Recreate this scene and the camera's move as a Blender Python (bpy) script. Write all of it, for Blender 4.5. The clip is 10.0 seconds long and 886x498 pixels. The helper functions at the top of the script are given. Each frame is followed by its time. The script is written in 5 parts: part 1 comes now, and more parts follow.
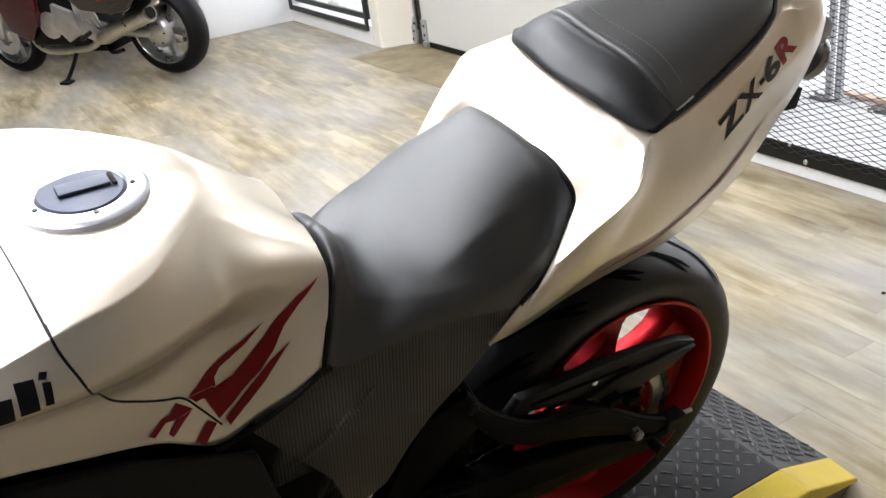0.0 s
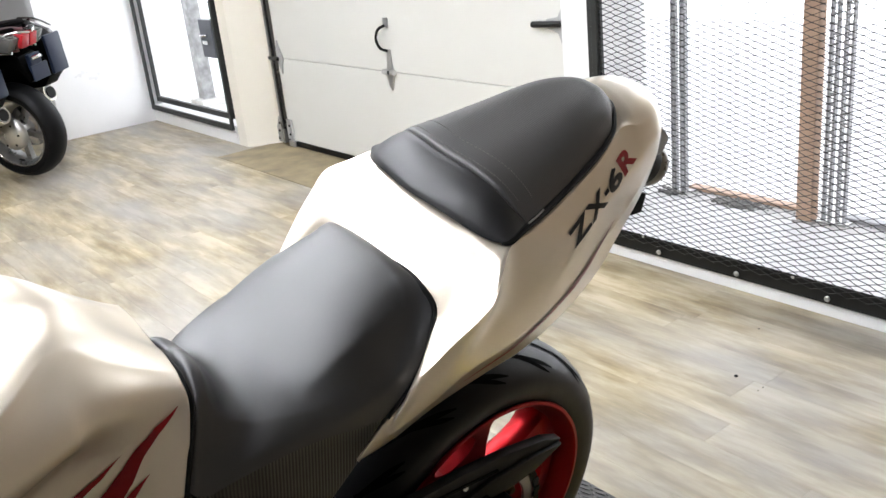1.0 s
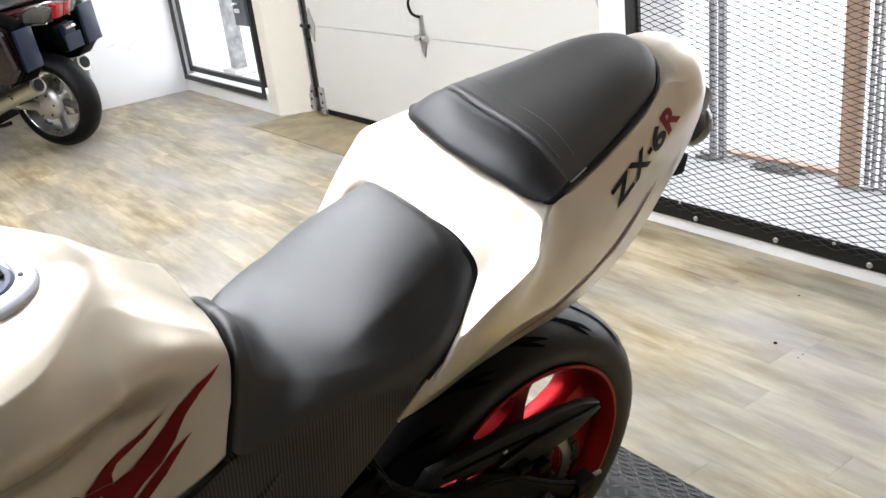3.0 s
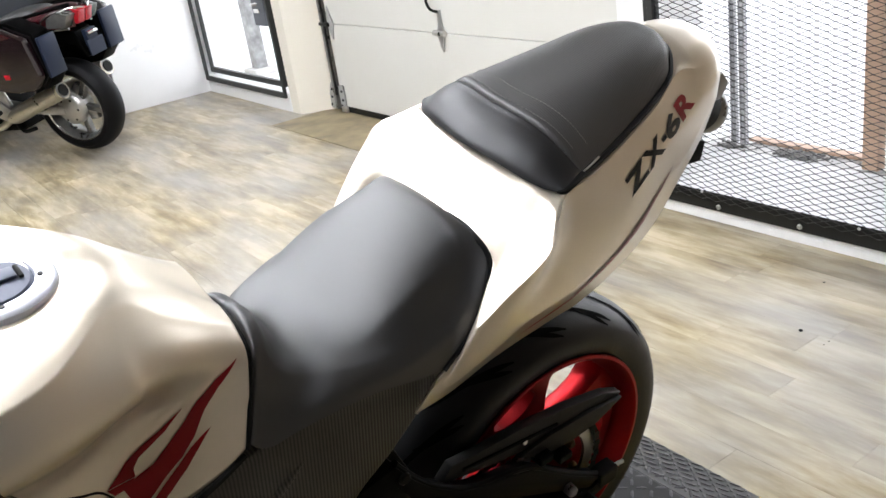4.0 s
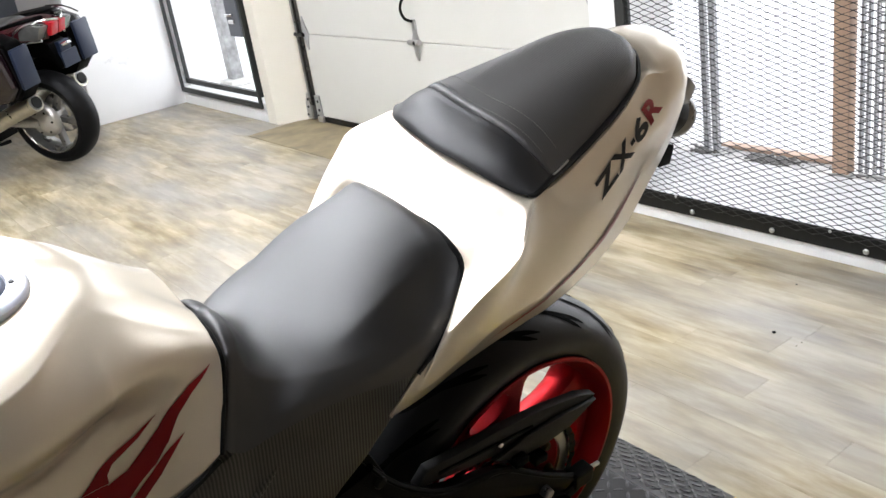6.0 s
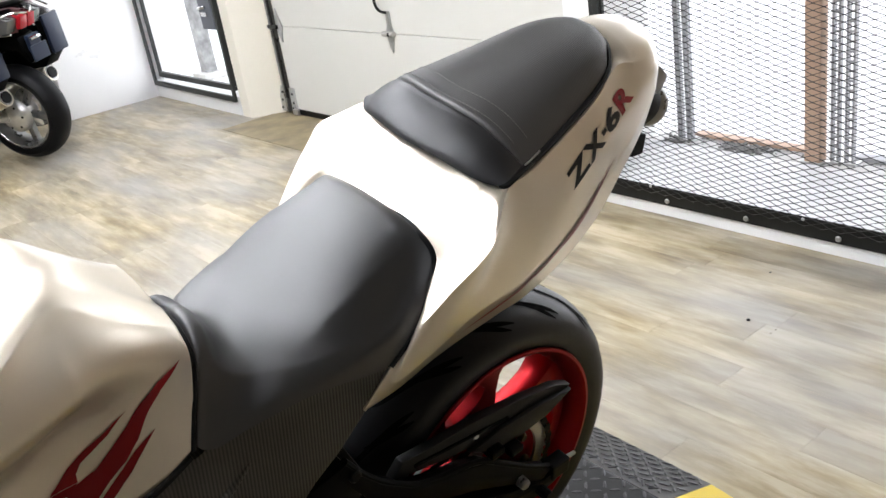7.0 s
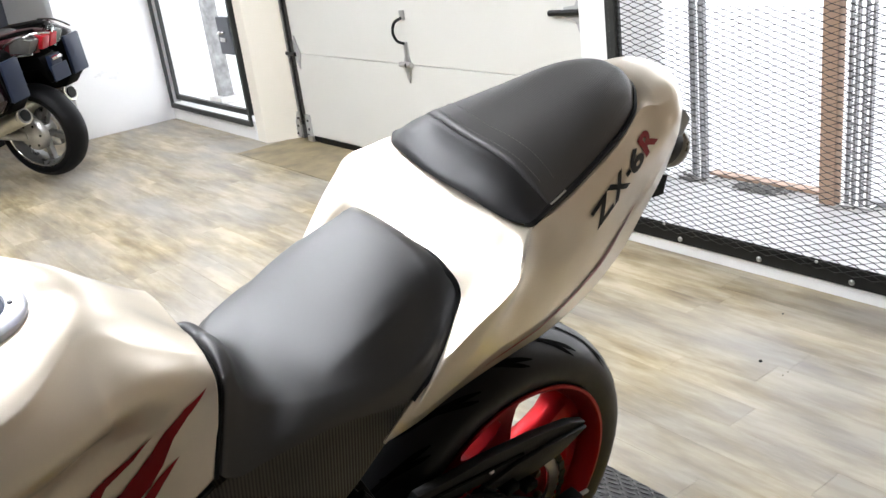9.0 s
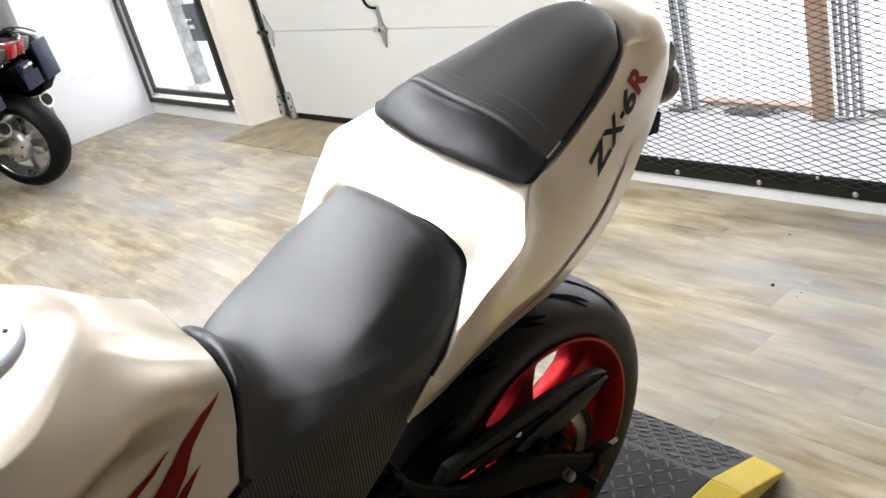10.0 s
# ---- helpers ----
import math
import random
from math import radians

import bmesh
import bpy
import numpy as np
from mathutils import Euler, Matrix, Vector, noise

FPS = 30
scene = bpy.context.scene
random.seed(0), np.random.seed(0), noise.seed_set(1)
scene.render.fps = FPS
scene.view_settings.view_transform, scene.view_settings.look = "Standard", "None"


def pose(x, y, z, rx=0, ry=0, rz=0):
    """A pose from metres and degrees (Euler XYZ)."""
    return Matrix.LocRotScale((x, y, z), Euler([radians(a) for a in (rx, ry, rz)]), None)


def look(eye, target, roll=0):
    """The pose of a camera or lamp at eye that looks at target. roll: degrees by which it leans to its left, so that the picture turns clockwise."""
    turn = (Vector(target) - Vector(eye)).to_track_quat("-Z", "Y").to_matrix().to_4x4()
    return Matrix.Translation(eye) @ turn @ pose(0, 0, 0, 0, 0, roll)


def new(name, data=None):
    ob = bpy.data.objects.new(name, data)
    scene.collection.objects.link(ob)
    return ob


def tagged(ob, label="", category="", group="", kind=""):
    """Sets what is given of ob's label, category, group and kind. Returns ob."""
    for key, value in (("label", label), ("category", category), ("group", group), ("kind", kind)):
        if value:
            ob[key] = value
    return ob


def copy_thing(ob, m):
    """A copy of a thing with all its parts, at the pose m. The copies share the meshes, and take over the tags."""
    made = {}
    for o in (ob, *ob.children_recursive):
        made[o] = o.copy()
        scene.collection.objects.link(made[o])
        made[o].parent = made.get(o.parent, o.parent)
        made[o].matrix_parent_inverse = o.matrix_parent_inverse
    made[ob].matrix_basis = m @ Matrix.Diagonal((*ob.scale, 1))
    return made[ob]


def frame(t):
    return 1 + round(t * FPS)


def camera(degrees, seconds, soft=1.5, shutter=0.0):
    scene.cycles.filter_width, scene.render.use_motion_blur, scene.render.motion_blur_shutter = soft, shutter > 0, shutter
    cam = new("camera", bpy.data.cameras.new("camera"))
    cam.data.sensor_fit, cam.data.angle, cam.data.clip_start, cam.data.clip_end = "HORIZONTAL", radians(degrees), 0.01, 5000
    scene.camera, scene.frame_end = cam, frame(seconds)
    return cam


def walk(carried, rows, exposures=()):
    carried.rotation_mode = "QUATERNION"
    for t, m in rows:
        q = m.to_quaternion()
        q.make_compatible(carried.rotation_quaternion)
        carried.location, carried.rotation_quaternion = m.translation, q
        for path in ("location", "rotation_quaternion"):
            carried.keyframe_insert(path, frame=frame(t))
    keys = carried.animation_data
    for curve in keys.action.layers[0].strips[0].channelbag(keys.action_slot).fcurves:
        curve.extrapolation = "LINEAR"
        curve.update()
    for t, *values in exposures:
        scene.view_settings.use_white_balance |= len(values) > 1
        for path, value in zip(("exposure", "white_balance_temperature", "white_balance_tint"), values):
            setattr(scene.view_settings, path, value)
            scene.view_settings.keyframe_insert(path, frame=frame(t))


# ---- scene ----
from mathutils.bvhtree import BVHTree

cam = camera(51.5, 10.0)
PATH = [
    (0, (7.467, -2.719, 1.415), (5.857, -1.892, 0.564), -7.6),
    (0.5, (7.479, -2.705, 1.439), (5.923, -1.692, 0.694), -6.3),
    (1, (7.482, -2.708, 1.451), (5.975, -1.597, 0.749), -6.1),
    (1.5, (7.484, -2.713, 1.448), (5.995, -1.586, 0.731), -5.6),
    (2, (7.485, -2.71, 1.445), (6.006, -1.578, 0.717), -5.7),
    (2.5, (7.471, -2.71, 1.432), (5.991, -1.609, 0.659), -5.3),
    (3, (7.464, -2.712, 1.432), (5.931, -1.673, 0.678), -7.0),
    (3.2, (7.466, -2.718, 1.436), (5.896, -1.721, 0.7), -7.3),
    (4.3, (7.478, -2.702, 1.422), (5.922, -1.703, 0.659), -9.3),
    (4.5, (7.478, -2.702, 1.419), (5.931, -1.693, 0.652), -9.2),
    (5, (7.48, -2.708, 1.425), (5.939, -1.673, 0.681), -8.8),
    (5.2, (7.482, -2.706, 1.427), (5.942, -1.668, 0.684), -8.8),
    (6.3, (7.494, -2.705, 1.424), (5.954, -1.67, 0.678), -9.2),
    (6.5, (7.492, -2.7, 1.424), (5.965, -1.651, 0.669), -9.3),
    (7, (7.493, -2.696, 1.421), (5.984, -1.63, 0.654), -9.2),
    (7.5, (7.484, -2.7, 1.419), (5.964, -1.652, 0.65), -9.0),
    (8, (7.482, -2.685, 1.422), (5.981, -1.597, 0.672), -10.0),
    (8.5, (7.476, -2.701, 1.427), (5.926, -1.671, 0.694), -9.1),
    (9, (7.485, -2.718, 1.437), (5.954, -1.643, 0.729), -7.5),
    (9.5, (7.483, -2.729, 1.447), (5.956, -1.637, 0.757), -8.9),
    (10, (7.455, -2.697, 1.436), (5.942, -1.654, 0.648), -14.8),
]
walk(cam, [(t, look(eye, target, roll)) for t, eye, target, roll in PATH])

# ---- daylight and fill light ----
world = bpy.data.worlds.new("sky")
scene.world = world
world.use_nodes = True
sky = world.node_tree.nodes.new("ShaderNodeTexSky")
sky.sky_type, sky.sun_disc = "NISHITA", False
sky.sun_elevation, sky.sun_rotation = radians(35), radians(200)
world.node_tree.nodes["Background"].inputs[1].default_value = 0.12
world.node_tree.links.new(sky.outputs[0], world.node_tree.nodes["Background"].inputs[0])
scene.view_settings.exposure = -0.08
DAYLIGHT = 4.3          # glow of the bright yard outside
PANEL_GLOW = 23.0        # glow of the added fill panels under the ceiling


# ---- materials ----
def nodes_of(name):
    m = bpy.data.materials.new(name)
    m.use_nodes = True
    return m, m.node_tree.nodes, m.node_tree.links, m.node_tree.nodes["Principled BSDF"]


def mat(name, col, rough=0.5, metal=0.0, vary=0.12, scale=6.0, fine=120.0, bump=0.1, coat=0.0, rvary=0.12, dist=0.002, rnd=0.0, spec=0.5, crough=0.04):
    """A plain surface with stains at one scale, grain at another, and fine relief."""
    m, nd, ln, b = nodes_of(name)
    tc = nd.new("ShaderNodeTexCoord")
    big, small = nd.new("ShaderNodeTexNoise"), nd.new("ShaderNodeTexNoise")
    big.inputs["Scale"].default_value, big.inputs["Detail"].default_value = scale, 6
    small.inputs["Scale"].default_value, small.inputs["Detail"].default_value = fine, 3
    for n in (big, small):
        ln.new(tc.outputs["Object"], n.inputs["Vector"])
    mix = nd.new("ShaderNodeMixRGB")
    mix.inputs[1].default_value = (*[max(0, c * (1 - vary)) for c in col], 1)
    mix.inputs[2].default_value = (*[min(1, c * (1 + vary)) for c in col], 1)
    ln.new(big.outputs["Fac"], mix.inputs[0])
    out = mix.outputs[0]
    if rnd:
        info, hsv, mr = nd.new("ShaderNodeObjectInfo"), nd.new("ShaderNodeHueSaturation"), nd.new("ShaderNodeMapRange")
        ln.new(info.outputs["Random"], mr.inputs[0])
        mr.inputs[3].default_value, mr.inputs[4].default_value = 1 - rnd, 1 + rnd
        ln.new(mr.outputs[0], hsv.inputs["Value"])
        ln.new(out, hsv.inputs["Color"])
        out = hsv.outputs[0]
    ln.new(out, b.inputs["Base Color"])
    rr = nd.new("ShaderNodeMapRange")
    rr.inputs[3].default_value, rr.inputs[4].default_value = max(0.02, rough - rvary), min(1, rough + rvary)
    ln.new(big.outputs["Fac"], rr.inputs[0])
    ln.new(rr.outputs[0], b.inputs["Roughness"])
    b.inputs["Metallic"].default_value = metal
    b.inputs["Specular IOR Level"].default_value = spec
    b.inputs["Coat Weight"].default_value, b.inputs["Coat Roughness"].default_value = coat, crough
    if bump:
        bp = nd.new("ShaderNodeBump")
        bp.inputs["Strength"].default_value, bp.inputs["Distance"].default_value = bump, dist
        ln.new(small.outputs["Fac"], bp.inputs["Height"])
        ln.new(bp.outputs[0], b.inputs["Normal"])
    return m


def glow(name, col, strength):
    m, nd, ln, b = nodes_of(name)
    b.inputs["Base Color"].default_value = (*col, 1)
    b.inputs["Emission Color"].default_value = (*col, 1)
    b.inputs["Emission Strength"].default_value = strength
    return m


def ribbed(name, col, rough, per_metre, axis, strength, dist=0.001, spec=0.5, depth=0.55):
    """A surface with fine ribs across one axis of the thing."""
    m, nd, ln, b = nodes_of(name)
    tc, sep, mul, wave = nd.new("ShaderNodeTexCoord"), nd.new("ShaderNodeSeparateXYZ"), nd.new("ShaderNodeMath"), nd.new("ShaderNodeMath")
    ln.new(tc.outputs["Object"], sep.inputs[0])
    mul.operation, wave.operation = "MULTIPLY", "SINE"
    mul.inputs[1].default_value = per_metre * 2 * math.pi
    ln.new(sep.outputs[axis], mul.inputs[0])
    ln.new(mul.outputs[0], wave.inputs[0])
    noi = nd.new("ShaderNodeTexNoise")
    noi.inputs["Scale"].default_value, noi.inputs["Detail"].default_value = 9, 5
    ln.new(tc.outputs["Object"], noi.inputs["Vector"])
    mr, mix = nd.new("ShaderNodeMapRange"), nd.new("ShaderNodeMixRGB")
    mr.inputs[1].default_value, mr.inputs[2].default_value = -1, 1
    ln.new(wave.outputs[0], mr.inputs[0])
    mix.inputs[1].default_value = (*[c * (1 - depth) for c in col], 1)
    mix.inputs[2].default_value = (*[c * (1 + 0.9 * depth) for c in col], 1)
    av = nd.new("ShaderNodeMath")
    av.operation = "MULTIPLY"
    ln.new(mr.outputs[0], av.inputs[0])
    ln.new(noi.outputs["Fac"], av.inputs[1])
    ln.new(av.outputs[0], mix.inputs[0])
    ln.new(mix.outputs[0], b.inputs["Base Color"])
    b.inputs["Roughness"].default_value = rough
    b.inputs["Specular IOR Level"].default_value = spec
    bp = nd.new("ShaderNodeBump")
    bp.inputs["Strength"].default_value, bp.inputs["Distance"].default_value = strength, dist
    ln.new(wave.outputs[0], bp.inputs["Height"])
    ln.new(bp.outputs[0], b.inputs["Normal"])
    return m


def plank_material():
    """Limed oak vinyl: long grain, bleached streaks and grey washes, its tone changing from plank to plank."""
    m, nd, ln, b = nodes_of("limed_oak_plank")
    tc, info = nd.new("ShaderNodeTexCoord"), nd.new("ShaderNodeObjectInfo")
    off, mp = nd.new("ShaderNodeVectorMath"), nd.new("ShaderNodeMapping")
    geo = nd.new("ShaderNodeNewGeometry")
    add = nd.new("ShaderNodeMath")
    add.operation = "ADD"
    ln.new(info.outputs["Random"], add.inputs[0])
    ln.new(geo.outputs["Random Per Island"], add.inputs[1])
    off.operation = "MULTIPLY_ADD"
    off.inputs[1].default_value = (1, 1, 1)
    cmb, m40 = nd.new("ShaderNodeCombineXYZ"), nd.new("ShaderNodeMath")
    m40.operation = "MULTIPLY"
    m40.inputs[1].default_value = 37.0
    ln.new(add.outputs[0], m40.inputs[0])
    for i in range(3):
        ln.new(m40.outputs[0], cmb.inputs[i])
    ln.new(geo.outputs["Position"], off.inputs[0])
    ln.new(cmb.outputs[0], off.inputs[2])
    mp.inputs["Scale"].default_value = (1.5, 8, 8)
    ln.new(off.outputs[0], mp.inputs[0])
    grain, wash = nd.new("ShaderNodeTexNoise"), nd.new("ShaderNodeTexNoise")
    grain.inputs["Scale"].default_value, grain.inputs["Detail"].default_value, grain.inputs["Roughness"].default_value = 2.0, 10, 0.62
    ln.new(mp.outputs[0], grain.inputs["Vector"])
    mp2 = nd.new("ShaderNodeMapping")
    mp2.inputs["Scale"].default_value = (0.9, 2.6, 2.6)
    ln.new(geo.outputs["Position"], mp2.inputs[0])
    wash.inputs["Scale"].default_value, wash.inputs["Detail"].default_value = 2.2, 4
    ln.new(mp2.outputs[0], wash.inputs["Vector"])
    r1, r2 = nd.new("ShaderNodeValToRGB"), nd.new("ShaderNodeValToRGB")
    for r, stops in ((r1, ((0.34, (0.180, 0.138, 0.073)), (0.48, (0.330, 0.266, 0.152)), (0.62, (0.530, 0.458, 0.325)))),
                     (r2, ((0.40, (0.150, 0.116, 0.067)), (0.50, (0.330, 0.266, 0.152)), (0.59, (0.545, 0.468, 0.322))))):
        while len(r.color_ramp.elements) < 3:
            r.color_ramp.elements.new(0.5)
        for e, (p, c) in zip(r.color_ramp.elements, stops):
            e.position, e.color = p, (*c, 1)
    ln.new(grain.outputs["Fac"], r1.inputs[0])
    ln.new(wash.outputs["Fac"], r2.inputs[0])
    mix, hsv, mr = nd.new("ShaderNodeMixRGB"), nd.new("ShaderNodeHueSaturation"), nd.new("ShaderNodeMapRange")
    mix.inputs[0].default_value = 0.40
    ln.new(r1.outputs[0], mix.inputs[1])
    ln.new(r2.outputs[0], mix.inputs[2])
    fr = nd.new("ShaderNodeMath")
    fr.operation = "FRACT"
    ln.new(m40.outputs[0], fr.inputs[0])
    ln.new(fr.outputs[0], mr.inputs[0])
    mr.inputs[3].default_value, mr.inputs[4].default_value = 0.90, 1.08
    ln.new(mr.outputs[0], hsv.inputs["Value"])
    ln.new(mix.outputs[0], hsv.inputs["Color"])
    mp3, cool, span, tint = nd.new("ShaderNodeMapping"), nd.new("ShaderNodeTexNoise"), nd.new("ShaderNodeMapRange"), nd.new("ShaderNodeMixRGB")
    mp3.inputs["Scale"].default_value = (0.6, 1.5, 1.5)
    ln.new(geo.outputs["Position"], mp3.inputs[0])
    cool.inputs["Scale"].default_value, cool.inputs["Detail"].default_value = 1.5, 5
    ln.new(mp3.outputs[0], cool.inputs["Vector"])
    span.inputs[1].default_value, span.inputs[2].default_value = 0.40, 0.66
    span.inputs[3].default_value, span.inputs[4].default_value = 0.0, 0.62
    ln.new(cool.outputs["Fac"], span.inputs[0])
    ln.new(span.outputs[0], tint.inputs[0])
    ln.new(hsv.outputs[0], tint.inputs[1])
    tint.inputs[2].default_value = (0.335, 0.335, 0.34, 1)
    ln.new(tint.outputs[0], b.inputs["Base Color"])
    rr = nd.new("ShaderNodeMapRange")
    b.inputs["Specular IOR Level"].default_value = 0.32
    rr.inputs[3].default_value, rr.inputs[4].default_value = 0.32, 0.50
    ln.new(wash.outputs["Fac"], rr.inputs[0])
    ln.new(rr.outputs[0], b.inputs["Roughness"])
    bp = nd.new("ShaderNodeBump")
    bp.inputs["Strength"].default_value, bp.inputs["Distance"].default_value = 0.10, 0.0004
    fine, mp4 = nd.new("ShaderNodeTexNoise"), nd.new("ShaderNodeMapping")
    mp4.inputs["Scale"].default_value = (12, 90, 90)
    ln.new(off.outputs[0], mp4.inputs[0])
    fine.inputs["Scale"].default_value, fine.inputs["Detail"].default_value = 2.5, 4
    ln.new(mp4.outputs[0], fine.inputs["Vector"])
    ln.new(fine.outputs["Fac"], bp.inputs["Height"])
    ln.new(bp.outputs[0], b.inputs["Normal"])
    return m


def pearl_material():
    """Pearl white paint with a champagne flake under clear lacquer."""
    m, nd, ln, b = nodes_of("pearl_paint")
    tc, flake, haze = nd.new("ShaderNodeTexCoord"), nd.new("ShaderNodeTexVoronoi"), nd.new("ShaderNodeTexNoise")
    flake.inputs["Scale"].default_value = 900
    haze.inputs["Scale"].default_value, haze.inputs["Detail"].default_value = 7, 5
    for n in (flake, haze):
        ln.new(tc.outputs["Object"], n.inputs["Vector"])
    mix = nd.new("ShaderNodeMixRGB")
    mix.inputs[1].default_value, mix.inputs[2].default_value = (0.76, 0.67, 0.545, 1), (0.84, 0.76, 0.64, 1)
    ln.new(haze.outputs["Fac"], mix.inputs[0])
    ln.new(mix.outputs[0], b.inputs["Base Color"])
    b.inputs["Metallic"].default_value, b.inputs["Roughness"].default_value = 0.74, 0.35
    b.inputs["Coat Weight"].default_value, b.inputs["Coat Roughness"].default_value = 0.8, 0.13
    bp = nd.new("ShaderNodeBump")
    bp.inputs["Strength"].default_value, bp.inputs["Distance"].default_value = 0.06, 0.0004
    ln.new(flake.outputs["Distance"], bp.inputs["Height"])
    ln.new(bp.outputs[0], b.inputs["Normal"])
    return m


PLANK, PEARL = plank_material(), pearl_material()
PLASTER = mat("white_plaster", (0.80, 0.80, 0.79), 0.6, vary=0.03, scale=2.5, fine=60, bump=0.12)
SCUFFED = mat("scuffed_plaster", (0.80, 0.80, 0.80), 0.6, vary=0.05, scale=3.5, fine=60, bump=0.12)
CREAM = mat("cream_plaster", (0.80, 0.76, 0.66), 0.6, vary=0.04, scale=3, fine=50, bump=0.12)
TANWALL = mat("tan_reflection_wall", (0.42, 0.335, 0.235), 0.6, vary=0.06, scale=3, fine=50, bump=0.12)
DOORSKIN = mat("door_enamel", (0.66, 0.655, 0.61), 0.4, vary=0.025, scale=4, fine=180, bump=0.08)
UNSEENFLOOR = mat("reflection_floor", (0.200, 0.170, 0.125), 0.6, vary=0.4, scale=3, fine=60, bump=0.2)
SUBFLOOR = mat("floor_joint", (0.34, 0.29, 0.21), 0.8)
MATBROWN = mat("worn_brown_vinyl", (0.21, 0.17, 0.10), 0.5, vary=1.5, scale=6, fine=140, bump=0.15)
BLACKSTEEL = mat("black_painted_steel", (0.005, 0.0052, 0.005), 0.5, vary=0.3, scale=14, spec=0.12)
ARMBLACK = mat("satin_black_arm", (0.0012, 0.0012, 0.0012), 0.45, vary=0.3, scale=14, spec=0.07)
GUARDBLACK = mat("worn_black_plastic", (0.008, 0.0078, 0.0076), 0.55, vary=0.4, scale=30, fine=220, bump=0.2, spec=0.3)
RAILBLACK = mat("black_rail_paint", (0.012, 0.012, 0.011), 0.55, vary=0.35, scale=14, spec=0.25)
GRILLE = mat("weathered_black_steel", (0.034, 0.036, 0.034), 0.5, vary=0.35, scale=14, spec=0.3)
MESHSTEEL = mat("black_mesh_steel", (0.03, 0.03, 0.03), 0.4, metal=0.3, vary=0.3, scale=20)
ZINC = mat("zinc_plate", (0.46, 0.46, 0.45), 0.42, metal=0.8, vary=0.2, scale=25)
BRACKETGREY = mat("dull_galvanised_steel", (0.40, 0.40, 0.39), 0.6, metal=0.15, vary=0.25, scale=25)
CHROME = mat("bright_metal", (0.75, 0.75, 0.74), 0.18, metal=1.0, vary=0.1, scale=20, bump=0.03)
ALLOY = mat("cast_alloy", (0.50, 0.49, 0.47), 0.35, metal=0.8, vary=0.25, scale=20)
CONCRETE = mat("gritty_concrete", (0.56, 0.55, 0.53), 0.85, vary=0.4, scale=14, fine=80, bump=0.5, dist=0.004)
GRIT = mat("grey_grit", (0.20, 0.195, 0.185), 0.9, vary=0.5, scale=30)
CURBPAINT = mat("thick_white_paint", (0.84, 0.84, 0.835), 0.6, vary=0.03, scale=6)
WHITECURB = mat("white_curb", (0.78, 0.78, 0.77), 0.7, vary=0.05, scale=4)
WOODPOST = mat("brown_post", (0.50, 0.34, 0.24), 0.6, vary=0.2, scale=10)
VINYL = mat("black_seat_vinyl", (0.006, 0.0058, 0.0057), 0.54, vary=0.25, scale=5, fine=700, bump=0.22, dist=0.0006, rvary=0.03, spec=1.0, coat=0.4, crough=0.5)
BOLSTERVINYL = mat("smooth_black_vinyl", (0.010, 0.010, 0.0105), 0.46, vary=0.2, scale=7, fine=700, bump=0.18, dist=0.0006, rvary=0.05, spec=0.6)
VINYL2 = ribbed("black_grip_vinyl", (0.036, 0.034, 0.032), 0.5, 300, 0, 0.16, 0.0005, 0.9, 0.3)
THREAD = mat("grey_thread", (0.12, 0.115, 0.105), 0.7, vary=0.2, scale=60)
TRIMBLACK = mat("black_trim", (0.003, 0.003, 0.003), 0.4, vary=0.2, scale=10, spec=0.25)
BLACKPLASTIC = mat("black_plastic", (0.0010, 0.0010, 0.0010), 0.5, vary=0.25, scale=12, spec=0.06)
MULLION = mat("pale_grey_mullion", (0.36, 0.36, 0.37), 0.5, vary=0.12, scale=12)
CARBON = ribbed("ribbed_black_panel", (0.115, 0.112, 0.098), 0.5, 210, 0, 0.35, 0.0008, 0.3)
TOURRUBBER = mat("clean_tyre_rubber", (0.004, 0.004, 0.0045), 0.5, vary=0.25, scale=18, spec=0.15)
DARKALLOY = mat("dark_cast_alloy", (0.26, 0.26, 0.255), 0.3, metal=0.8, vary=0.3, scale=16)
RUBBER = mat("tyre_rubber", (0.010, 0.0105, 0.012), 0.46, spec=0.42, vary=0.25, scale=18, fine=300, bump=0.15)
GROOVE = mat("tread_groove", (0.003, 0.003, 0.003), 0.9, vary=0.1, spec=0.1)
REDRIM = mat("red_rim_paint", (0.30, 0.005, 0.008), 0.38, metal=0.75, vary=0.1, scale=15, coat=0.05, spec=0.3)
REDINK = mat("red_graphic", (0.30, 0.010, 0.016), 0.4, vary=0.1, scale=30, bump=0.0, spec=0.2)
BLACKINK = mat("black_graphic", (0.006, 0.006, 0.007), 0.4, vary=0.1, scale=30, bump=0.0, spec=0.2)
GREYINK = mat("mauve_graphic", (0.38, 0.20, 0.21), 0.4, vary=0.1, scale=30, bump=0.0, spec=0.2)
CAPGREY = mat("cap_silver", (0.54, 0.55, 0.60), 0.32, metal=0.7, vary=0.06, scale=20, bump=0.05)
CAPDARK = mat("cap_blue_grey", (0.040, 0.048, 0.075), 0.42, metal=0.3, vary=0.2, scale=25)
GOLD = mat("brass_chain", (0.12, 0.08, 0.035), 0.45, metal=0.9, vary=0.3, scale=40)
YELLOW = mat("safety_yellow", (0.66, 0.47, 0.02), 0.5, vary=0.18, scale=14, fine=90, bump=0.2)
RAMPLUG = mat("worn_tread_lug", (0.075, 0.075, 0.078), 0.4, metal=0.5, vary=0.3, scale=20)
RAMP = mat("dark_tread_plate", (0.016, 0.016, 0.017), 0.42, metal=0.2, vary=0.3, scale=12, fine=150)
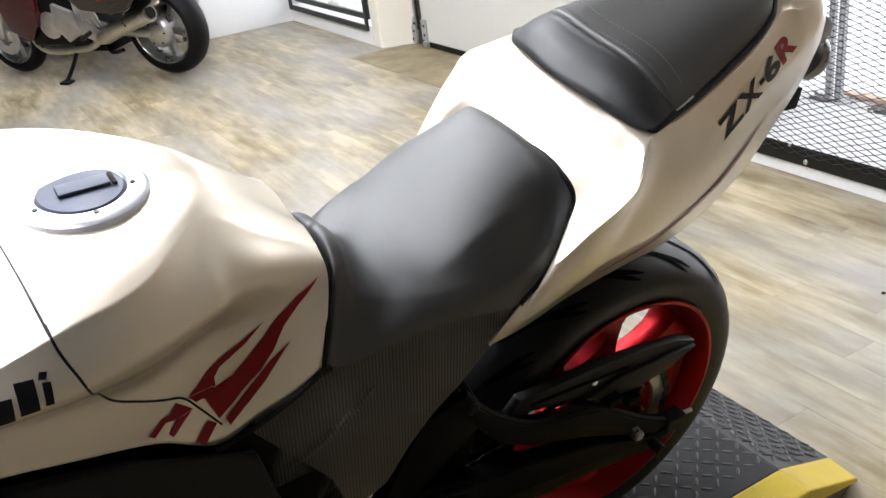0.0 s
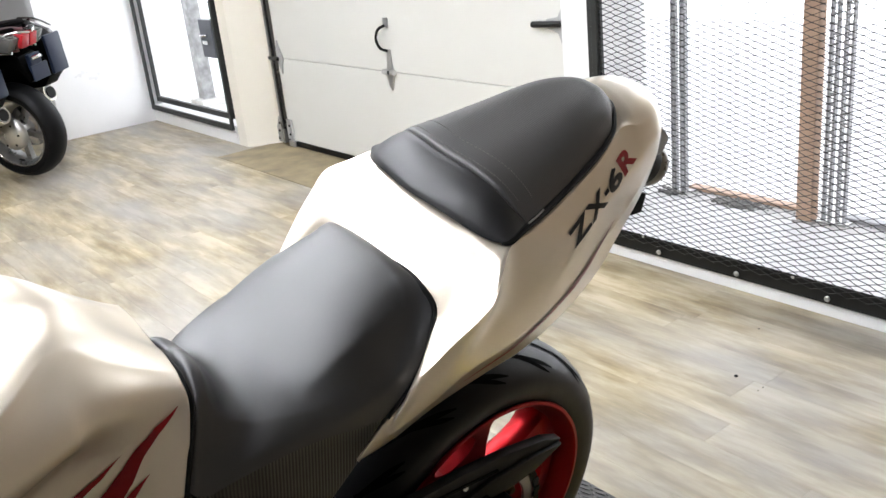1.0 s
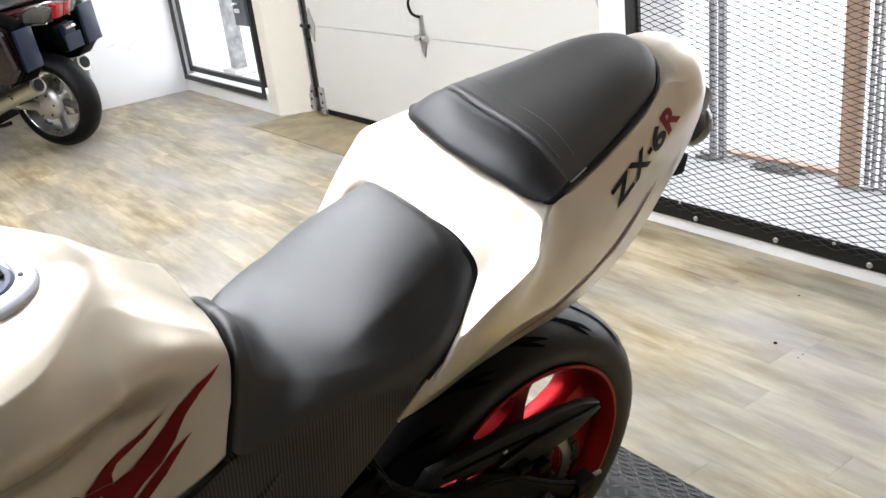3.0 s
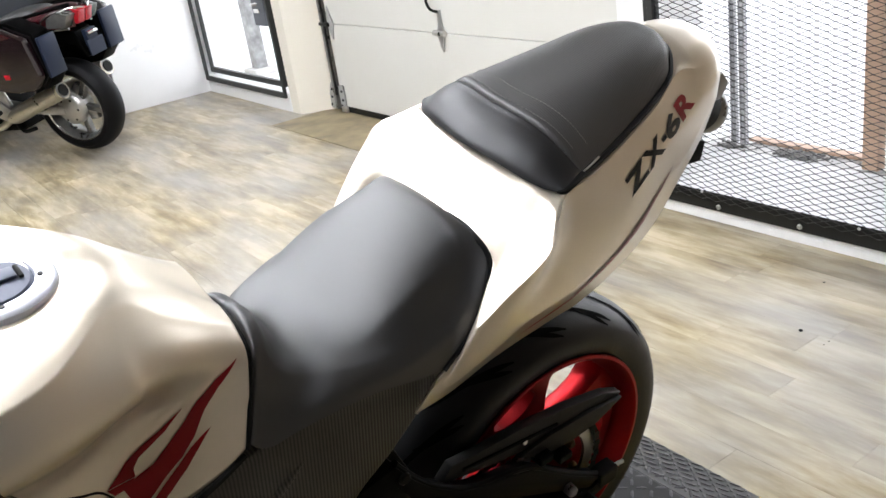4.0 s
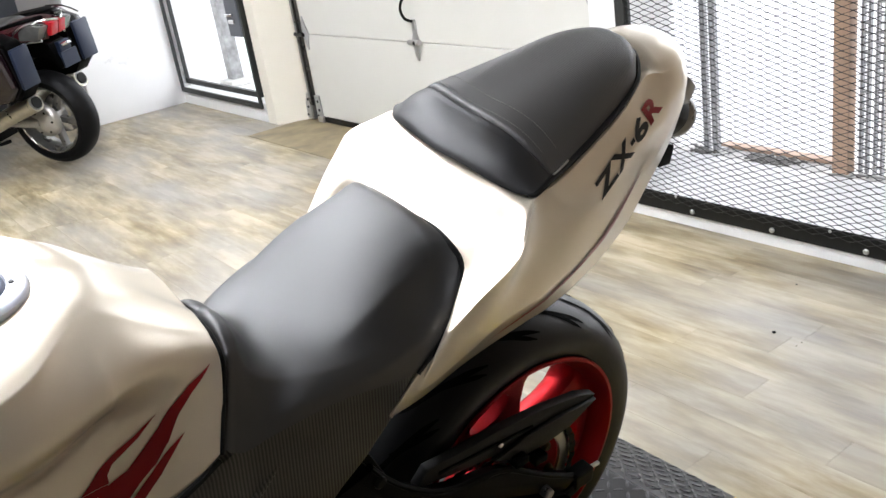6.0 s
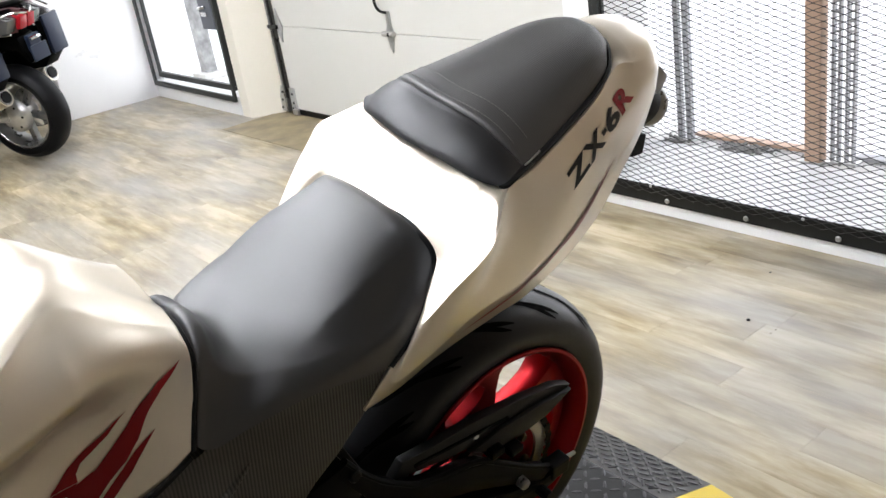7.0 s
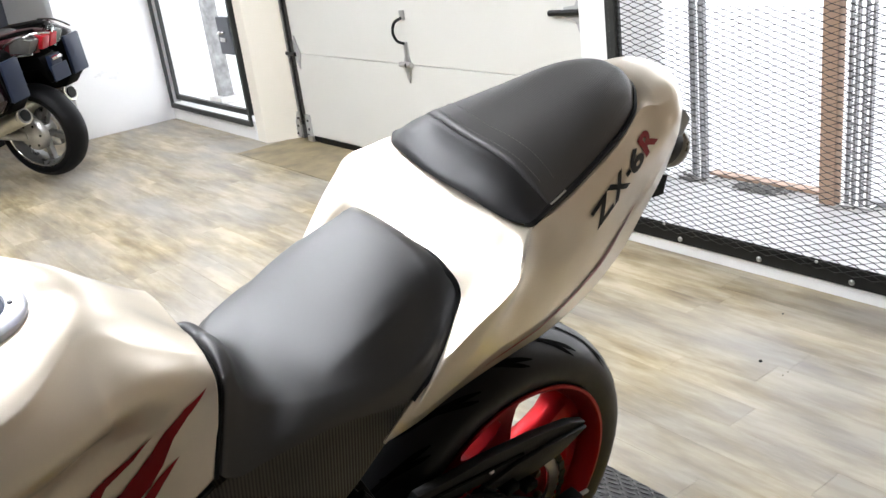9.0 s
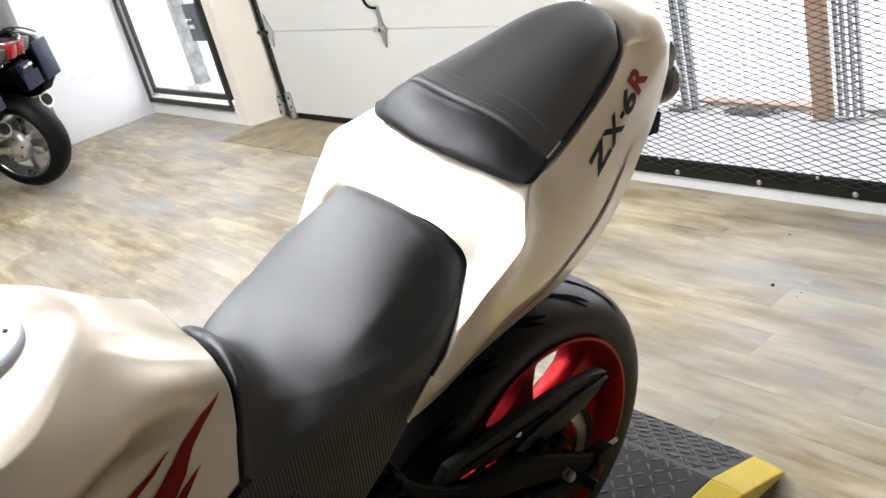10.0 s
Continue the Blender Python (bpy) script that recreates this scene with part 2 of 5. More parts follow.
RAMPEDGE = mat("rusty_edge", (0.12, 0.085, 0.06), 0.6, metal=0.3, vary=0.35, scale=20)
CASEBLUE = mat("blue_black_case", (0.010, 0.017, 0.038), 0.38, vary=0.2, scale=10, bump=0.04, spec=0.35)
MAROON = mat("maroon_paint", (0.050, 0.006, 0.010), 0.22, vary=0.2, scale=10, coat=0.3, bump=0.0)
CASEDARK = mat("maroon_black_lid", (0.009, 0.004, 0.005), 0.2, vary=0.3, scale=8, coat=0.5, bump=0.0)
LENSRED = mat("red_lens", (0.42, 0.012, 0.02), 0.15, vary=0.2, scale=40, coat=0.6)
LENSCLEAR = mat("clear_lens", (0.20, 0.20, 0.19), 0.12, metal=0.6, vary=0.2, scale=40)
EXHAUST = mat("brushed_exhaust", (0.55, 0.52, 0.42), 0.32, metal=0.85, vary=0.2, scale=22)
# Near-black for bores and the cap slot: a hole's shade put into colour.
DARKHOLE = mat("hole_dark", (0.006, 0.006, 0.006), 0.9)
OUTSIDE = glow("bright_yard", (0.93, 0.955, 1.0), DAYLIGHT)
FILLGLOW = glow("fill_light_panel", (0.915, 0.935, 1.0), PANEL_GLOW)
SHOPWALL = mat("dark_unseen_wall", (0.035, 0.034, 0.033), 0.7, vary=0.3, scale=3)
CEILING = mat("ceiling_paint", (0.30, 0.295, 0.29), 0.8, vary=0.05)
GREYCABINET = mat("grey_cabinet", (0.12, 0.13, 0.15), 0.5, vary=0.1)


# ---- making meshes ----
def mesh_ob(name, verts, faces, material, parent=None, label="", smooth=False):
    me = bpy.data.meshes.new(name)
    me.from_pydata([tuple(v) for v in verts], [], faces)
    bm = bmesh.new()
    bm.from_mesh(me)
    bmesh.ops.recalc_face_normals(bm, faces=bm.faces)
    bm.to_mesh(me)
    bm.free()
    me.materials.append(material)
    if smooth:
        me.shade_smooth()
    ob = new(name, me)
    ob.parent = parent
    if label:
        tagged(ob, label)
    return ob


def part(name, bm, material, parent=None, label="", smooth=False):
    """Links a bmesh as one mesh object under a thing or a part."""
    bmesh.ops.recalc_face_normals(bm, faces=bm.faces)
    me = bpy.data.meshes.new(name)
    bm.to_mesh(me)
    bm.free()
    me.materials.append(material)
    if smooth:
        me.shade_smooth()
        me.set_sharp_from_angle(angle=radians(40))
    ob = new(name, me)
    ob.parent = parent
    if label:
        tagged(ob, label)
    return ob


def thing(name, label, category, m=None, group="", kind=""):
    ob = new(name)
    ob.empty_display_size = 0.1
    if m is not None:
        ob.matrix_world = m
    return tagged(ob, label, category, group, kind)


def bm_box(a, b, bevel=0.0, bm=None):
    bm = bm or bmesh.new()
    got = bmesh.ops.create_cube(bm, size=1)["verts"]
    for v in got:
        v.co = Vector([a[i] + (b[i] - a[i]) * (v.co[i] + 0.5) for i in range(3)])
    if bevel:
        edges = list({e for v in got for e in v.link_edges})
        bmesh.ops.bevel(bm, geom=edges, offset=bevel, segments=2, profile=0.6, affect="EDGES")
    return bm


def bm_prism(pts, y0, y1, bevel=0.0):
    """A plate: an outline in x and z, from y0 to y1."""
    bm = bmesh.new()
    f = bm.faces.new([bm.verts.new((x, y0, z)) for x, z in pts])
    ext = bmesh.ops.extrude_face_region(bm, geom=[f])
    bmesh.ops.translate(bm, vec=(0, y1 - y0, 0), verts=[v for v in ext["geom"] if isinstance(v, bmesh.types.BMVert)])
    if bevel:
        bmesh.ops.bevel(bm, geom=list(bm.edges), offset=bevel, segments=2, profile=0.6, affect="EDGES")
    return bm


def bm_lathe(profile, n=64, axis="Y", bm=None, closed=False):
    """Turns a profile of (radius, offset along the axis) round the axis."""
    bm = bm or bmesh.new()
    rings = []
    for i in range(n):
        a = 2 * math.pi * i / n
        c, s = math.cos(a), math.sin(a)
        rings.append([bm.verts.new((r * c, o, r * s) if axis == "Y" else ((r * c, r * s, o) if axis == "Z" else (o, r * c, r * s))) for r, o in profile])
    m = len(profile)
    for i in range(n):
        p, q = rings[i], rings[(i + 1) % n]
        for j in range(m if closed else m - 1):
            k = (j + 1) % m
            bm.faces.new((p[j], q[j], q[k], p[k]))
    return bm


def spline(points, n):
    """Points along a smooth curve through the given ones."""
    p = [Vector(q) for q in points]
    out, last = [], len(p) - 1
    for i in range(n):
        u = i / (n - 1) * last
        k = min(int(u), last - 1)
        t = u - k
        a, b, c, d = p[max(k - 1, 0)], p[k], p[k + 1], p[min(k + 2, last)]
        out.append(0.5 * ((2 * b) + (c - a) * t + (2 * a - 5 * b + 4 * c - d) * t * t + (3 * b - a - 3 * c + d) * t ** 3))
    return out


def bm_tube(points, radius, n=24, sides=10, bm=None, flat=1.0):
    bm = bm or bmesh.new()
    path = spline(points, n)
    rings = []
    for i, p in enumerate(path):
        d = (path[min(i + 1, n - 1)] - path[max(i - 1, 0)]).normalized()
        u = d.cross(Vector((0.13, 0.21, 1))).normalized()
        v = d.cross(u)
        r = radius if not callable(radius) else radius(i / (n - 1))
        rings.append([bm.verts.new(p + r * (math.cos(2 * math.pi * k / sides) * u + flat * math.sin(2 * math.pi * k / sides) * v)) for k in range(sides)])
    for a, b in zip(rings, rings[1:]):
        for k in range(sides):
            bm.faces.new((a[k], a[(k + 1) % sides], b[(k + 1) % sides], b[k]))
    bm.faces.new(rings[0])
    bm.faces.new(rings[-1])
    return bm


def skin(stations, nu, nv, mirror=True, cap=False, tilt=0.0, right=None):
    """A smooth body through stations of points, each from the centre line down the left side, with its mirror image."""
    cols = []
    raised = tilt if callable(tilt) else (lambda x: tilt)
    for s in stations:
        q = Vector(s[1])
        over = (q.x, -q.y, q.z + 2 * raised(q.x) * q.y)          # the point across the centre line
        share = len(s) / (len(s) - 1)
        fine = spline([over] + list(s), 1 + round((nv - 1) * share * (len(s) - 1)))
        first = (len(fine) - 1) / len(s)
        cols.append([fine[min(round(first + j * (len(fine) - 1 - first) / (nv - 1)), len(fine) - 1)] for j in range(nv)])
    net = list(zip(*[spline([c[j] for c in cols], nu) for j in range(nv)]))      # nu rows of nv
    bm = bmesh.new()

    def lay(sign):
        grid = [[bm.verts.new((p.x, sign * p.y * (right(p.x) if right and sign < 0 else 1.0), p.z + (2 * raised(p.x) * p.y if sign < 0 else 0.0))) for p in row] for row in net]
        for a, b in zip(grid, grid[1:]):
            for j in range(nv - 1):
                bm.faces.new((a[j], a[j + 1], b[j + 1], b[j]))
        return grid
    left_side = lay(1)
    if mirror:
        right_side = lay(-1)
        if cap:
            for k in (0, nu - 1):
                bm.faces.new(left_side[k] + right_side[k][::-1])
            for k in range(nu - 1):
                bm.faces.new((left_side[k][-1], left_side[k + 1][-1], right_side[k + 1][-1], right_side[k][-1]))
        bmesh.ops.remove_doubles(bm, verts=bm.verts, dist=0.0004)
    return bm


def creased(stations, k, share=0.16):
    """The stations with their k-th point split in two, which draws a firmer edge along the body."""
    out = []
    for s in stations:
        q = [Vector(p) for p in s]
        a, b = q[k].lerp(q[k - 1], share), q[k].lerp(q[k + 1], share)
        out.append(s[:k] + [a, b] + s[k + 1:])
    return out


def softened(bm, rounds, where):
    """The body with its faces evened out between its edges, where the test holds."""
    inner = [v for v in bm.verts if not v.is_boundary and where(v.co)]
    for _ in range(rounds):
        bmesh.ops.smooth_vert(bm, verts=inner, factor=0.5, use_axis_x=True, use_axis_y=True, use_axis_z=True)
    return bm


def ease(x, a, b):
    """Rises smoothly from 0 at a to 1 at b."""
    u = min(1.0, max(0.0, (x - a) / (b - a)))
    return u * u * (3 - 2 * u)


def shell(ob, thickness):
    s = ob.modifiers.new("thickness", "SOLIDIFY")
    s.thickness, s.offset = thickness, -1
    return ob


def bolt(name, at, r, h, material, parent, axis="Y", label=""):
    bm = bm_lathe([(0.0001, h), (r * 0.7, h), (r, h * 0.6), (r, 0.0)], 10, axis)
    bmesh.ops.translate(bm, vec=at, verts=bm.verts)
    return part(name, bm, material, parent, label, True)


# ---- the room ----
def structure(name, bm, material, label, category, parent=None):
    ob = part(name, bm, material, parent)
    return tagged(ob, label, category, kind="structure")


CEIL = 3.1
ground = structure("ground", bm_box((-60, 0.5, -0.22), (70, 90, -0.12)), CONCRETE, "pale concrete yard outside the building", "ground")
floor = structure("floor", bm_box((-5.0, -7.0, -0.12), (11.0, 0.5, -0.004)), SUBFLOOR, "dark bedding under limed oak vinyl planks", "floor")
# Unseen floor, its brown chosen for what the tank and wheel reflect.
structure("floor_unseen_bay", bm_box((6.46, -7.0, -0.003), (11.0, -1.75, 0.0015)), UNSEENFLOOR, "unseen brown floor beside the lift, toned for the paint's reflections", "floor")
# Ceiling out of view; its grey is set to lower the bounce from above.
structure("ceiling", bm_box((-5.2, -7.2, CEIL), (11.2, 0.3, CEIL + 0.15)), CEILING, "plain unseen ceiling, greyed to cut the fill light", "ceiling")
structure("wall_west", bm_box((-0.16, -0.757, 0), (0.0, 0.2, CEIL), 0.004), SCUFFED, "short white plaster wall with grey scuffs", "wall")
structure("wall_far_west", bm_box((-5.2, -7.0, 0), (-5.0, 0.5, CEIL)), PLASTER, "white wall at the far end of the shop", "wall")
structure("wall_far_north", bm_box((-5.0, 0.0, 0), (-0.161, 0.2, CEIL)), PLASTER, "white wall behind the parked motorcycles", "wall")
# Unseen south and east walls, kept dark to hold down bounced light.
structure("wall_south", bm_box((-5.2, -7.2, 0), (11.2, -7.0, CEIL)), SHOPWALL, "unseen shop wall, darkened to cut the fill light", "wall")
structure("wall_east", bm_box((11.0, -7.0, 0), (11.2, 0.5, CEIL)), SHOPWALL, "unseen shop wall, darkened to cut the fill light", "wall")

# north wall: sidelight opening, pillar, garage opening, pillar, screened window
bm = bm_box((0.0, 0.0, 0.0), (1.53, 0.2, 0.135), 0.003)
structure("wall_north_base", bm, PLASTER, "low white plaster sill below the barred sidelight", "wall")
structure("wall_north_lintel", bm_box((0.0, 0.0, 2.15), (1.53, 0.2, CEIL)), PLASTER, "white plaster above the sidelight", "wall")


def pillar(name, outline, label):
    bm = bmesh.new()
    f = bm.faces.new([bm.verts.new((x, y, 0)) for x, y in outline])
    ext = bmesh.ops.extrude_face_region(bm, geom=[f])
    bmesh.ops.translate(bm, vec=(0, 0, CEIL), verts=[v for v in ext["geom"] if isinstance(v, bmesh.types.BMVert)])
    bmesh.ops.bevel(bm, geom=[e for e in bm.edges if abs(e.verts[0].co.z - e.verts[1].co.z) > 1], offset=0.004, segments=2, affect="EDGES")
    return structure(name, bm, CREAM if "cream" in label else PLASTER, label, "wall")


pillar("wall_pillar_1", [(1.535, 0.0), (1.665, 0.0), (1.79, 0.2), (1.79, 0.243), (1.97, 0.243), (1.97, 0.30), (1.535, 0.30)], "white plaster pillar with a splayed cream reveal")
pillar("wall_pillar_2", [(4.775, 0.0), (4.925, 0.0), (4.925, 0.34), (4.60, 0.34), (4.60, 0.2)], "white plaster pillar beside the garage door")
structure("wall_garage_lintel", bm_box((1.6, 0.0, 2.55), (4.8, 0.2, CEIL)), PLASTER, "white plaster above the garage door", "wall")
structure("wall_window_base", bm_box((4.925, 0.0, 0.0), (11.0, 0.27, 0.10), 0.003), WHITECURB, "low white curb below the screened window", "wall")
structure("wall_window_lintel", bm_box((4.925, 0.0, 2.5), (11.0, 0.34, CEIL)), PLASTER, "white plaster above the screened window", "wall")
# Unseen wall, added in tan so that the pearl paint mirrors a darker tone.
structure("wall_north_east", bm_box((6.6, 0.0, 0.101), (11.0, 0.34, 2.499)), TANWALL, "unseen wall beyond the window, toned tan for the paint's reflections", "wall")
bm = bm_box((4.926, 0.003, 0.101), (6.599, 0.30, 0.106))
for v in bm.verts:
    if v.co.y > 0.1 and v.co.z > 0.104:
        v.co.z = 0.191
structure("sill_slope", bm, CURBPAINT, "white painted slope of the ledge", "sill")
structure("window_sill", bm_box((4.925, 0.30, 0.0), (11.0, 0.47, 0.19), 0.006), CONCRETE, "gritty grey concrete ledge outside the screen", "sill")
structure("sill_strip", bm_box((5.085, 0.405, 0.1905), (5.654, 0.455, 0.206), 0.004), WOODPOST, "brown timber strip along the back of the ledge", "sill")
structure("sill_strip_2", bm_box((5.80, 0.405, 0.1905), (6.599, 0.455, 0.206), 0.004), MULLION, "grey strip along the back of the ledge", "sill")
structure("backdrop", bm_box((-48, 6.0, -0.3), (22, 6.1, 8.0)), OUTSIDE, "overexposed white daylight in the yard", "backdrop")
structure("pavement", bm_box((-48, 0.5, -0.13), (22, 5.9, -0.02)), WHITECURB, "pale sunlit paving outside", "pavement")

# brown worn patch of flooring at the garage threshold
bm = bm_box((1.735, -0.265, 0.001), (4.7, 0.26, 0.004), 0.001)
structure("threshold_patch", bm, MATBROWN, "worn brown vinyl patch in the garage threshold", "floor")

# rubble along the ledge
bm = bmesh.new()
rng = random.Random(4)
for i in range(320):
    heap = rng.random()
    if heap < 0.55:
        x, y, r = rng.gauss(5.375, 0.045), rng.gauss(0.345, 0.018), rng.uniform(0.004, 0.013)
    elif heap < 0.75:
        x, y, r = rng.gauss(5.06, 0.035), rng.gauss(0.325, 0.018), rng.uniform(0.004, 0.011)
    else:
        x, y, r = rng.uniform(5.0, 6.5), rng.uniform(0.33, 0.40), rng.uniform(0.002, 0.006)
    y = max(y, 0.305)
    got = bmesh.ops.create_icosphere(bm, subdivisions=1, radius=r, matrix=Matrix.Translation((x, y, 0.19 + r * 0.5)))
    for v in got["verts"]:
        v.co += Vector((rng.uniform(-1, 1), rng.uniform(-1, 1), rng.uniform(-1, 1))) * r * 0.35
tagged(part("rubble", bm, GRIT), "loose grey grit and crumbs along the ledge", "rubble", kind="stuff")


# ---- window posts outside the screen ----
def window_post(x, y, w, d, material, label, lattice=False):
    t = thing("window_post", label, "post", pose(x, y, 0.19))
    if lattice:
        for x0 in (0.0, w - 0.009):
            part("rail", bm_box((x0, 0, 0.009), (x0 + 0.009, d * 0.4, 2.35), 0.001), material, t)
        rung = part("rung", bm_box((0.0095, 0.004, 0.03), (w - 0.0095, d * 0.3, 0.038)), material, t)
        for i in range(1, 66):
            other = new("rung", rung.data)
            other.parent = t
            other.location.z = i * 0.035
    else:
        part("shaft", bm_box((0, 0, 0), (w, d, 2.35), 0.004), material, t)
    part("foot_plate", bm_box((-0.012, -0.01, 0.0), (w + 0.012, d + 0.01, 0.008), 0.002), ZINC, t)
    return t


window_post(5.655, 0.31, 0.062, 0.05, WOODPOST, "brown timber window post on the concrete ledge")
window_post(5.738, 0.345, 0.034, 0.05, MULLION, "grey steel mullion behind the brown post", True)
window_post(5.79, 0.35, 0.036, 0.05, MULLION, "grey steel mullion beside the paired one", True)
window_post(5.045, 0.345, 0.026, 0.05, MULLION, "grey steel mullion at the end of the ledge", True)
window_post(5.09, 0.345, 0.030, 0.05, MULLION, "grey steel mullion at the end of the ledge", True)


# ---- expanded metal screen ----
def diamonds(x0, x1, z0, z1, y, pitch_x, pitch_z, strand, deep, name, label, parent):
    """Expanded metal: staggered diamonds of slanted strands with knuckles where they meet."""
    verts, faces = [], []

    def bar(a, b, wide=1.0):
        d = (b - a).normalized()
        n = Vector((-d.z, 0, d.x)) * strand * wide / 2
        k = len(verts)
        for p in (a, b):
            for s, yy in ((1, -deep), (-1, -deep), (-1, deep), (1, deep)):
                verts.append(p + n * s + Vector((0, yy, 0)))
        for q in ((0, 1, 5, 4), (1, 2, 6, 5), (2, 3, 7, 6), (3, 0, 4, 7)):
            faces.append(tuple(k + i for i in q))
    rows, cols = int((z1 - z0) / pitch_z * 2), int((x1 - x0) / pitch_x)
    for r in range(rows):
        z, zn = z0 + r * pitch_z / 2, z0 + (r + 1) * pitch_z / 2
        shift = pitch_x / 2 if r % 2 else 0.0
        for c in range(cols):
            x = x0 + c * pitch_x + shift
            tilt = 0.003 if r % 2 else -0.003
            bar(Vector((x, y - tilt, z)), Vector((x + pitch_x / 2, y + tilt, zn)))
            bar(Vector((x, y - tilt, z)), Vector((x - pitch_x / 2, y + tilt, zn)))
            bar(Vector((x - pitch_x * 0.09, y - tilt, z)), Vector((x + pitch_x * 0.09, y - tilt, z)), 1.9)
    ob = mesh_ob(name, verts, faces, MESHSTEEL, parent, label)
    ob["kind"] = "stuff"
    return ob


screen = thing("window_screen", "black expanded metal screen bolted over the window", "screen", pose(0, 0, 0))
part("bottom_rail", bm_box((4.93, -0.012, 0.052), (6.62, -0.001, 0.112), 0.001), RAILBLACK, screen)
part("rail_lip", bm_box((4.985, -0.016, 0.100), (6.62, -0.013, 0.128), 0.001), RAILBLACK, screen)
part("side_rail", bm_box((4.93, -0.014, 0.129), (5.0, -0.001, 2.4), 0.001), GRILLE, screen)
part("rail_lip", bm_box((4.965, -0.030, 0.139), (4.99, -0.015, 2.4), 0.002), GRILLE, screen)
part("top_rail", bm_box((5.001, -0.012, 2.30), (6.62, -0.001, 2.4), 0.001), GRILLE, screen)
diamonds(4.99, 6.58, 0.094, 2.36, -0.022, 0.0665, 0.0227, 0.0020, 0.0012, "mesh", "", screen)
for i in range(4):
    bolt("bolt", (5.268 + 0.3575 * i, -0.018, 0.0735), 0.0105, -0.007, ZINC, screen, label="zinc carriage bolt")
for x, z in ((4.955, 0.135), (4.955, 0.71), (5.20, 0.13), (5.86, 0.125), (6.35, 0.13)):
    bolt("screw", (x, -0.031 if x > 5 else -0.016, z), 0.006, -0.004, ZINC, screen)


# ---- barred sidelight ----
side = thing("window_grille", "black steel framed security grille over the sidelight", "grille", pose(0, 0, 0))
for name, a, b in (("outer_bar", (0.015, -0.02, 0.10), (0.05, -0.001, 2.2)), ("outer_bar", (1.47, -0.02, 0.10), (1.50, -0.001, 2.2)),
                   ("outer_bar", (0.051, -0.02, 0.10), (1.469, -0.001, 0.138)), ("inner_bar", (0.06, 0.02, 0.165), (0.075, 0.05, 2.1)),
                   ("inner_bar", (1.405, 0.02, 0.165), (1.435, 0.05, 2.1)), ("inner_bar", (0.076, 0.02, 0.165), (1.404, 0.05, 0.205))):
    part(name, bm_box(a, b, 0.002), GRILLE, side)
part("lock_plate", bm_box((1.21, 0.0, 0.60), (1.404, 0.045, 0.86), 0.004), GREYCABINET, side, "grey steel lock plate")
part("lever", bm_tube([(1.34, -0.012, 0.755), (1.29, -0.02, 0.752), (1.24, -0.016, 0.745)], 0.010), CHROME, side, "chrome lever handle")
part("rose", bm_box((1.25, -0.012, 0.69), (1.34, -0.001, 0.72), 0.004), CHROME, side)
bm = bmesh.new()
for i in range(34):
    z = 0.2 + i * 0.056
    for s in (0.0, 0.028):
        bmesh.ops.create_icosphere(bm, subdivisions=1, radius=0.010, matrix=Matrix.Translation((1.403, 0.035, z + s)) @ Matrix.Diagonal((1.1, 0.4, 0.7, 1)))
tagged(part("mesh_edge", bm, GRILLE, side), "sawn edge of black mesh", kind="stuff")
structure("wall_north_jamb", bm_box((0.0, 0.055, 0.135), (0.055, 0.2, 2.15)), WHITECURB, "white reveal of the sidelight", "wall")
structure("wall_north_jamb_2", bm_box((1.45, 0.055, 0.135), (1.53, 0.2, 2.15)), WHITECURB, "white reveal of the sidelight", "wall")
col = thing("yard_column", "pale rough concrete column standing in the yard", "column", pose(-0.30, 0.61, -0.02))
bm = bm_box((-0.06, -0.055, 0.06), (0.06, 0.055, 3.0), 0.01)
part("shaft", bm, mat("pale_render", (0.30, 0.30, 0.30), 0.85, vary=0.9, scale=14, fine=70, bump=0.4, dist=0.004), col)
part("plinth", bm_box((-0.13, -0.11, 0.0), (0.13, 0.11, 0.06), 0.012), CONCRETE, col)


# ---- sectional garage door ----
gate = thing("garage_door", "cream sectional garage door, closed", "garage door", pose(0, 0, 0))
for k in range(4):
    z0 = 0.045 + k * 0.56
    bm = bm_box((1.93, 0.195, z0), (4.66, 0.24, z0 + 0.555), 0.004)
    part("panel", bm, DOORSKIN, gate)
part("bottom_seal", bm_box((1.98, 0.19, 0.008), (4.66, 0.225, 0.043), 0.006), TRIMBLACK, gate, "black rubber seal")
part("seal_channel", bm_box((1.93, 0.226, 0.006), (4.66, 0.24, 0.043)), CHROME, gate)
part("centre_hinge", bm_prism([(3.225, 0.53), (3.245, 0.50), (3.262, 0.56), (3.275, 0.605), (3.262, 0.65), (3.258, 0.73), (3.232, 0.73), (3.228, 0.65), (3.205, 0.605), (3.222, 0.56)], 0.183, 0.194, 0.002), ZINC, gate, "zinc hinge plate")
part("hinge_knuckle", bm_tube([(3.19, 0.178, 0.605), (3.24, 0.176, 0.605), (3.29, 0.178, 0.605)], 0.016, 8), ALLOY, gate)
bolt("hinge_pin", (3.255, 0.168, 0.605), 0.012, -0.008, TRIMBLACK, gate)
part("lift_handle", bm_tube([(3.245, 0.183, 0.72), (3.215, 0.155, 0.74), (3.20, 0.145, 0.79), (3.215, 0.155, 0.84), (3.245, 0.183, 0.86)], 0.008, 20), BLACKSTEEL, gate, "black lift handle")
part("handle_foot", bm_box((3.225, 0.183, 0.85), (3.265, 0.194, 0.90), 0.004), ZINC, gate)
part("side_bolt", bm_tube([(4.42, 0.175, 0.905), (4.50, 0.175, 0.908), (4.60, 0.178, 0.912)], 0.014, 8), TRIMBLACK, gate, "black slide bolt")
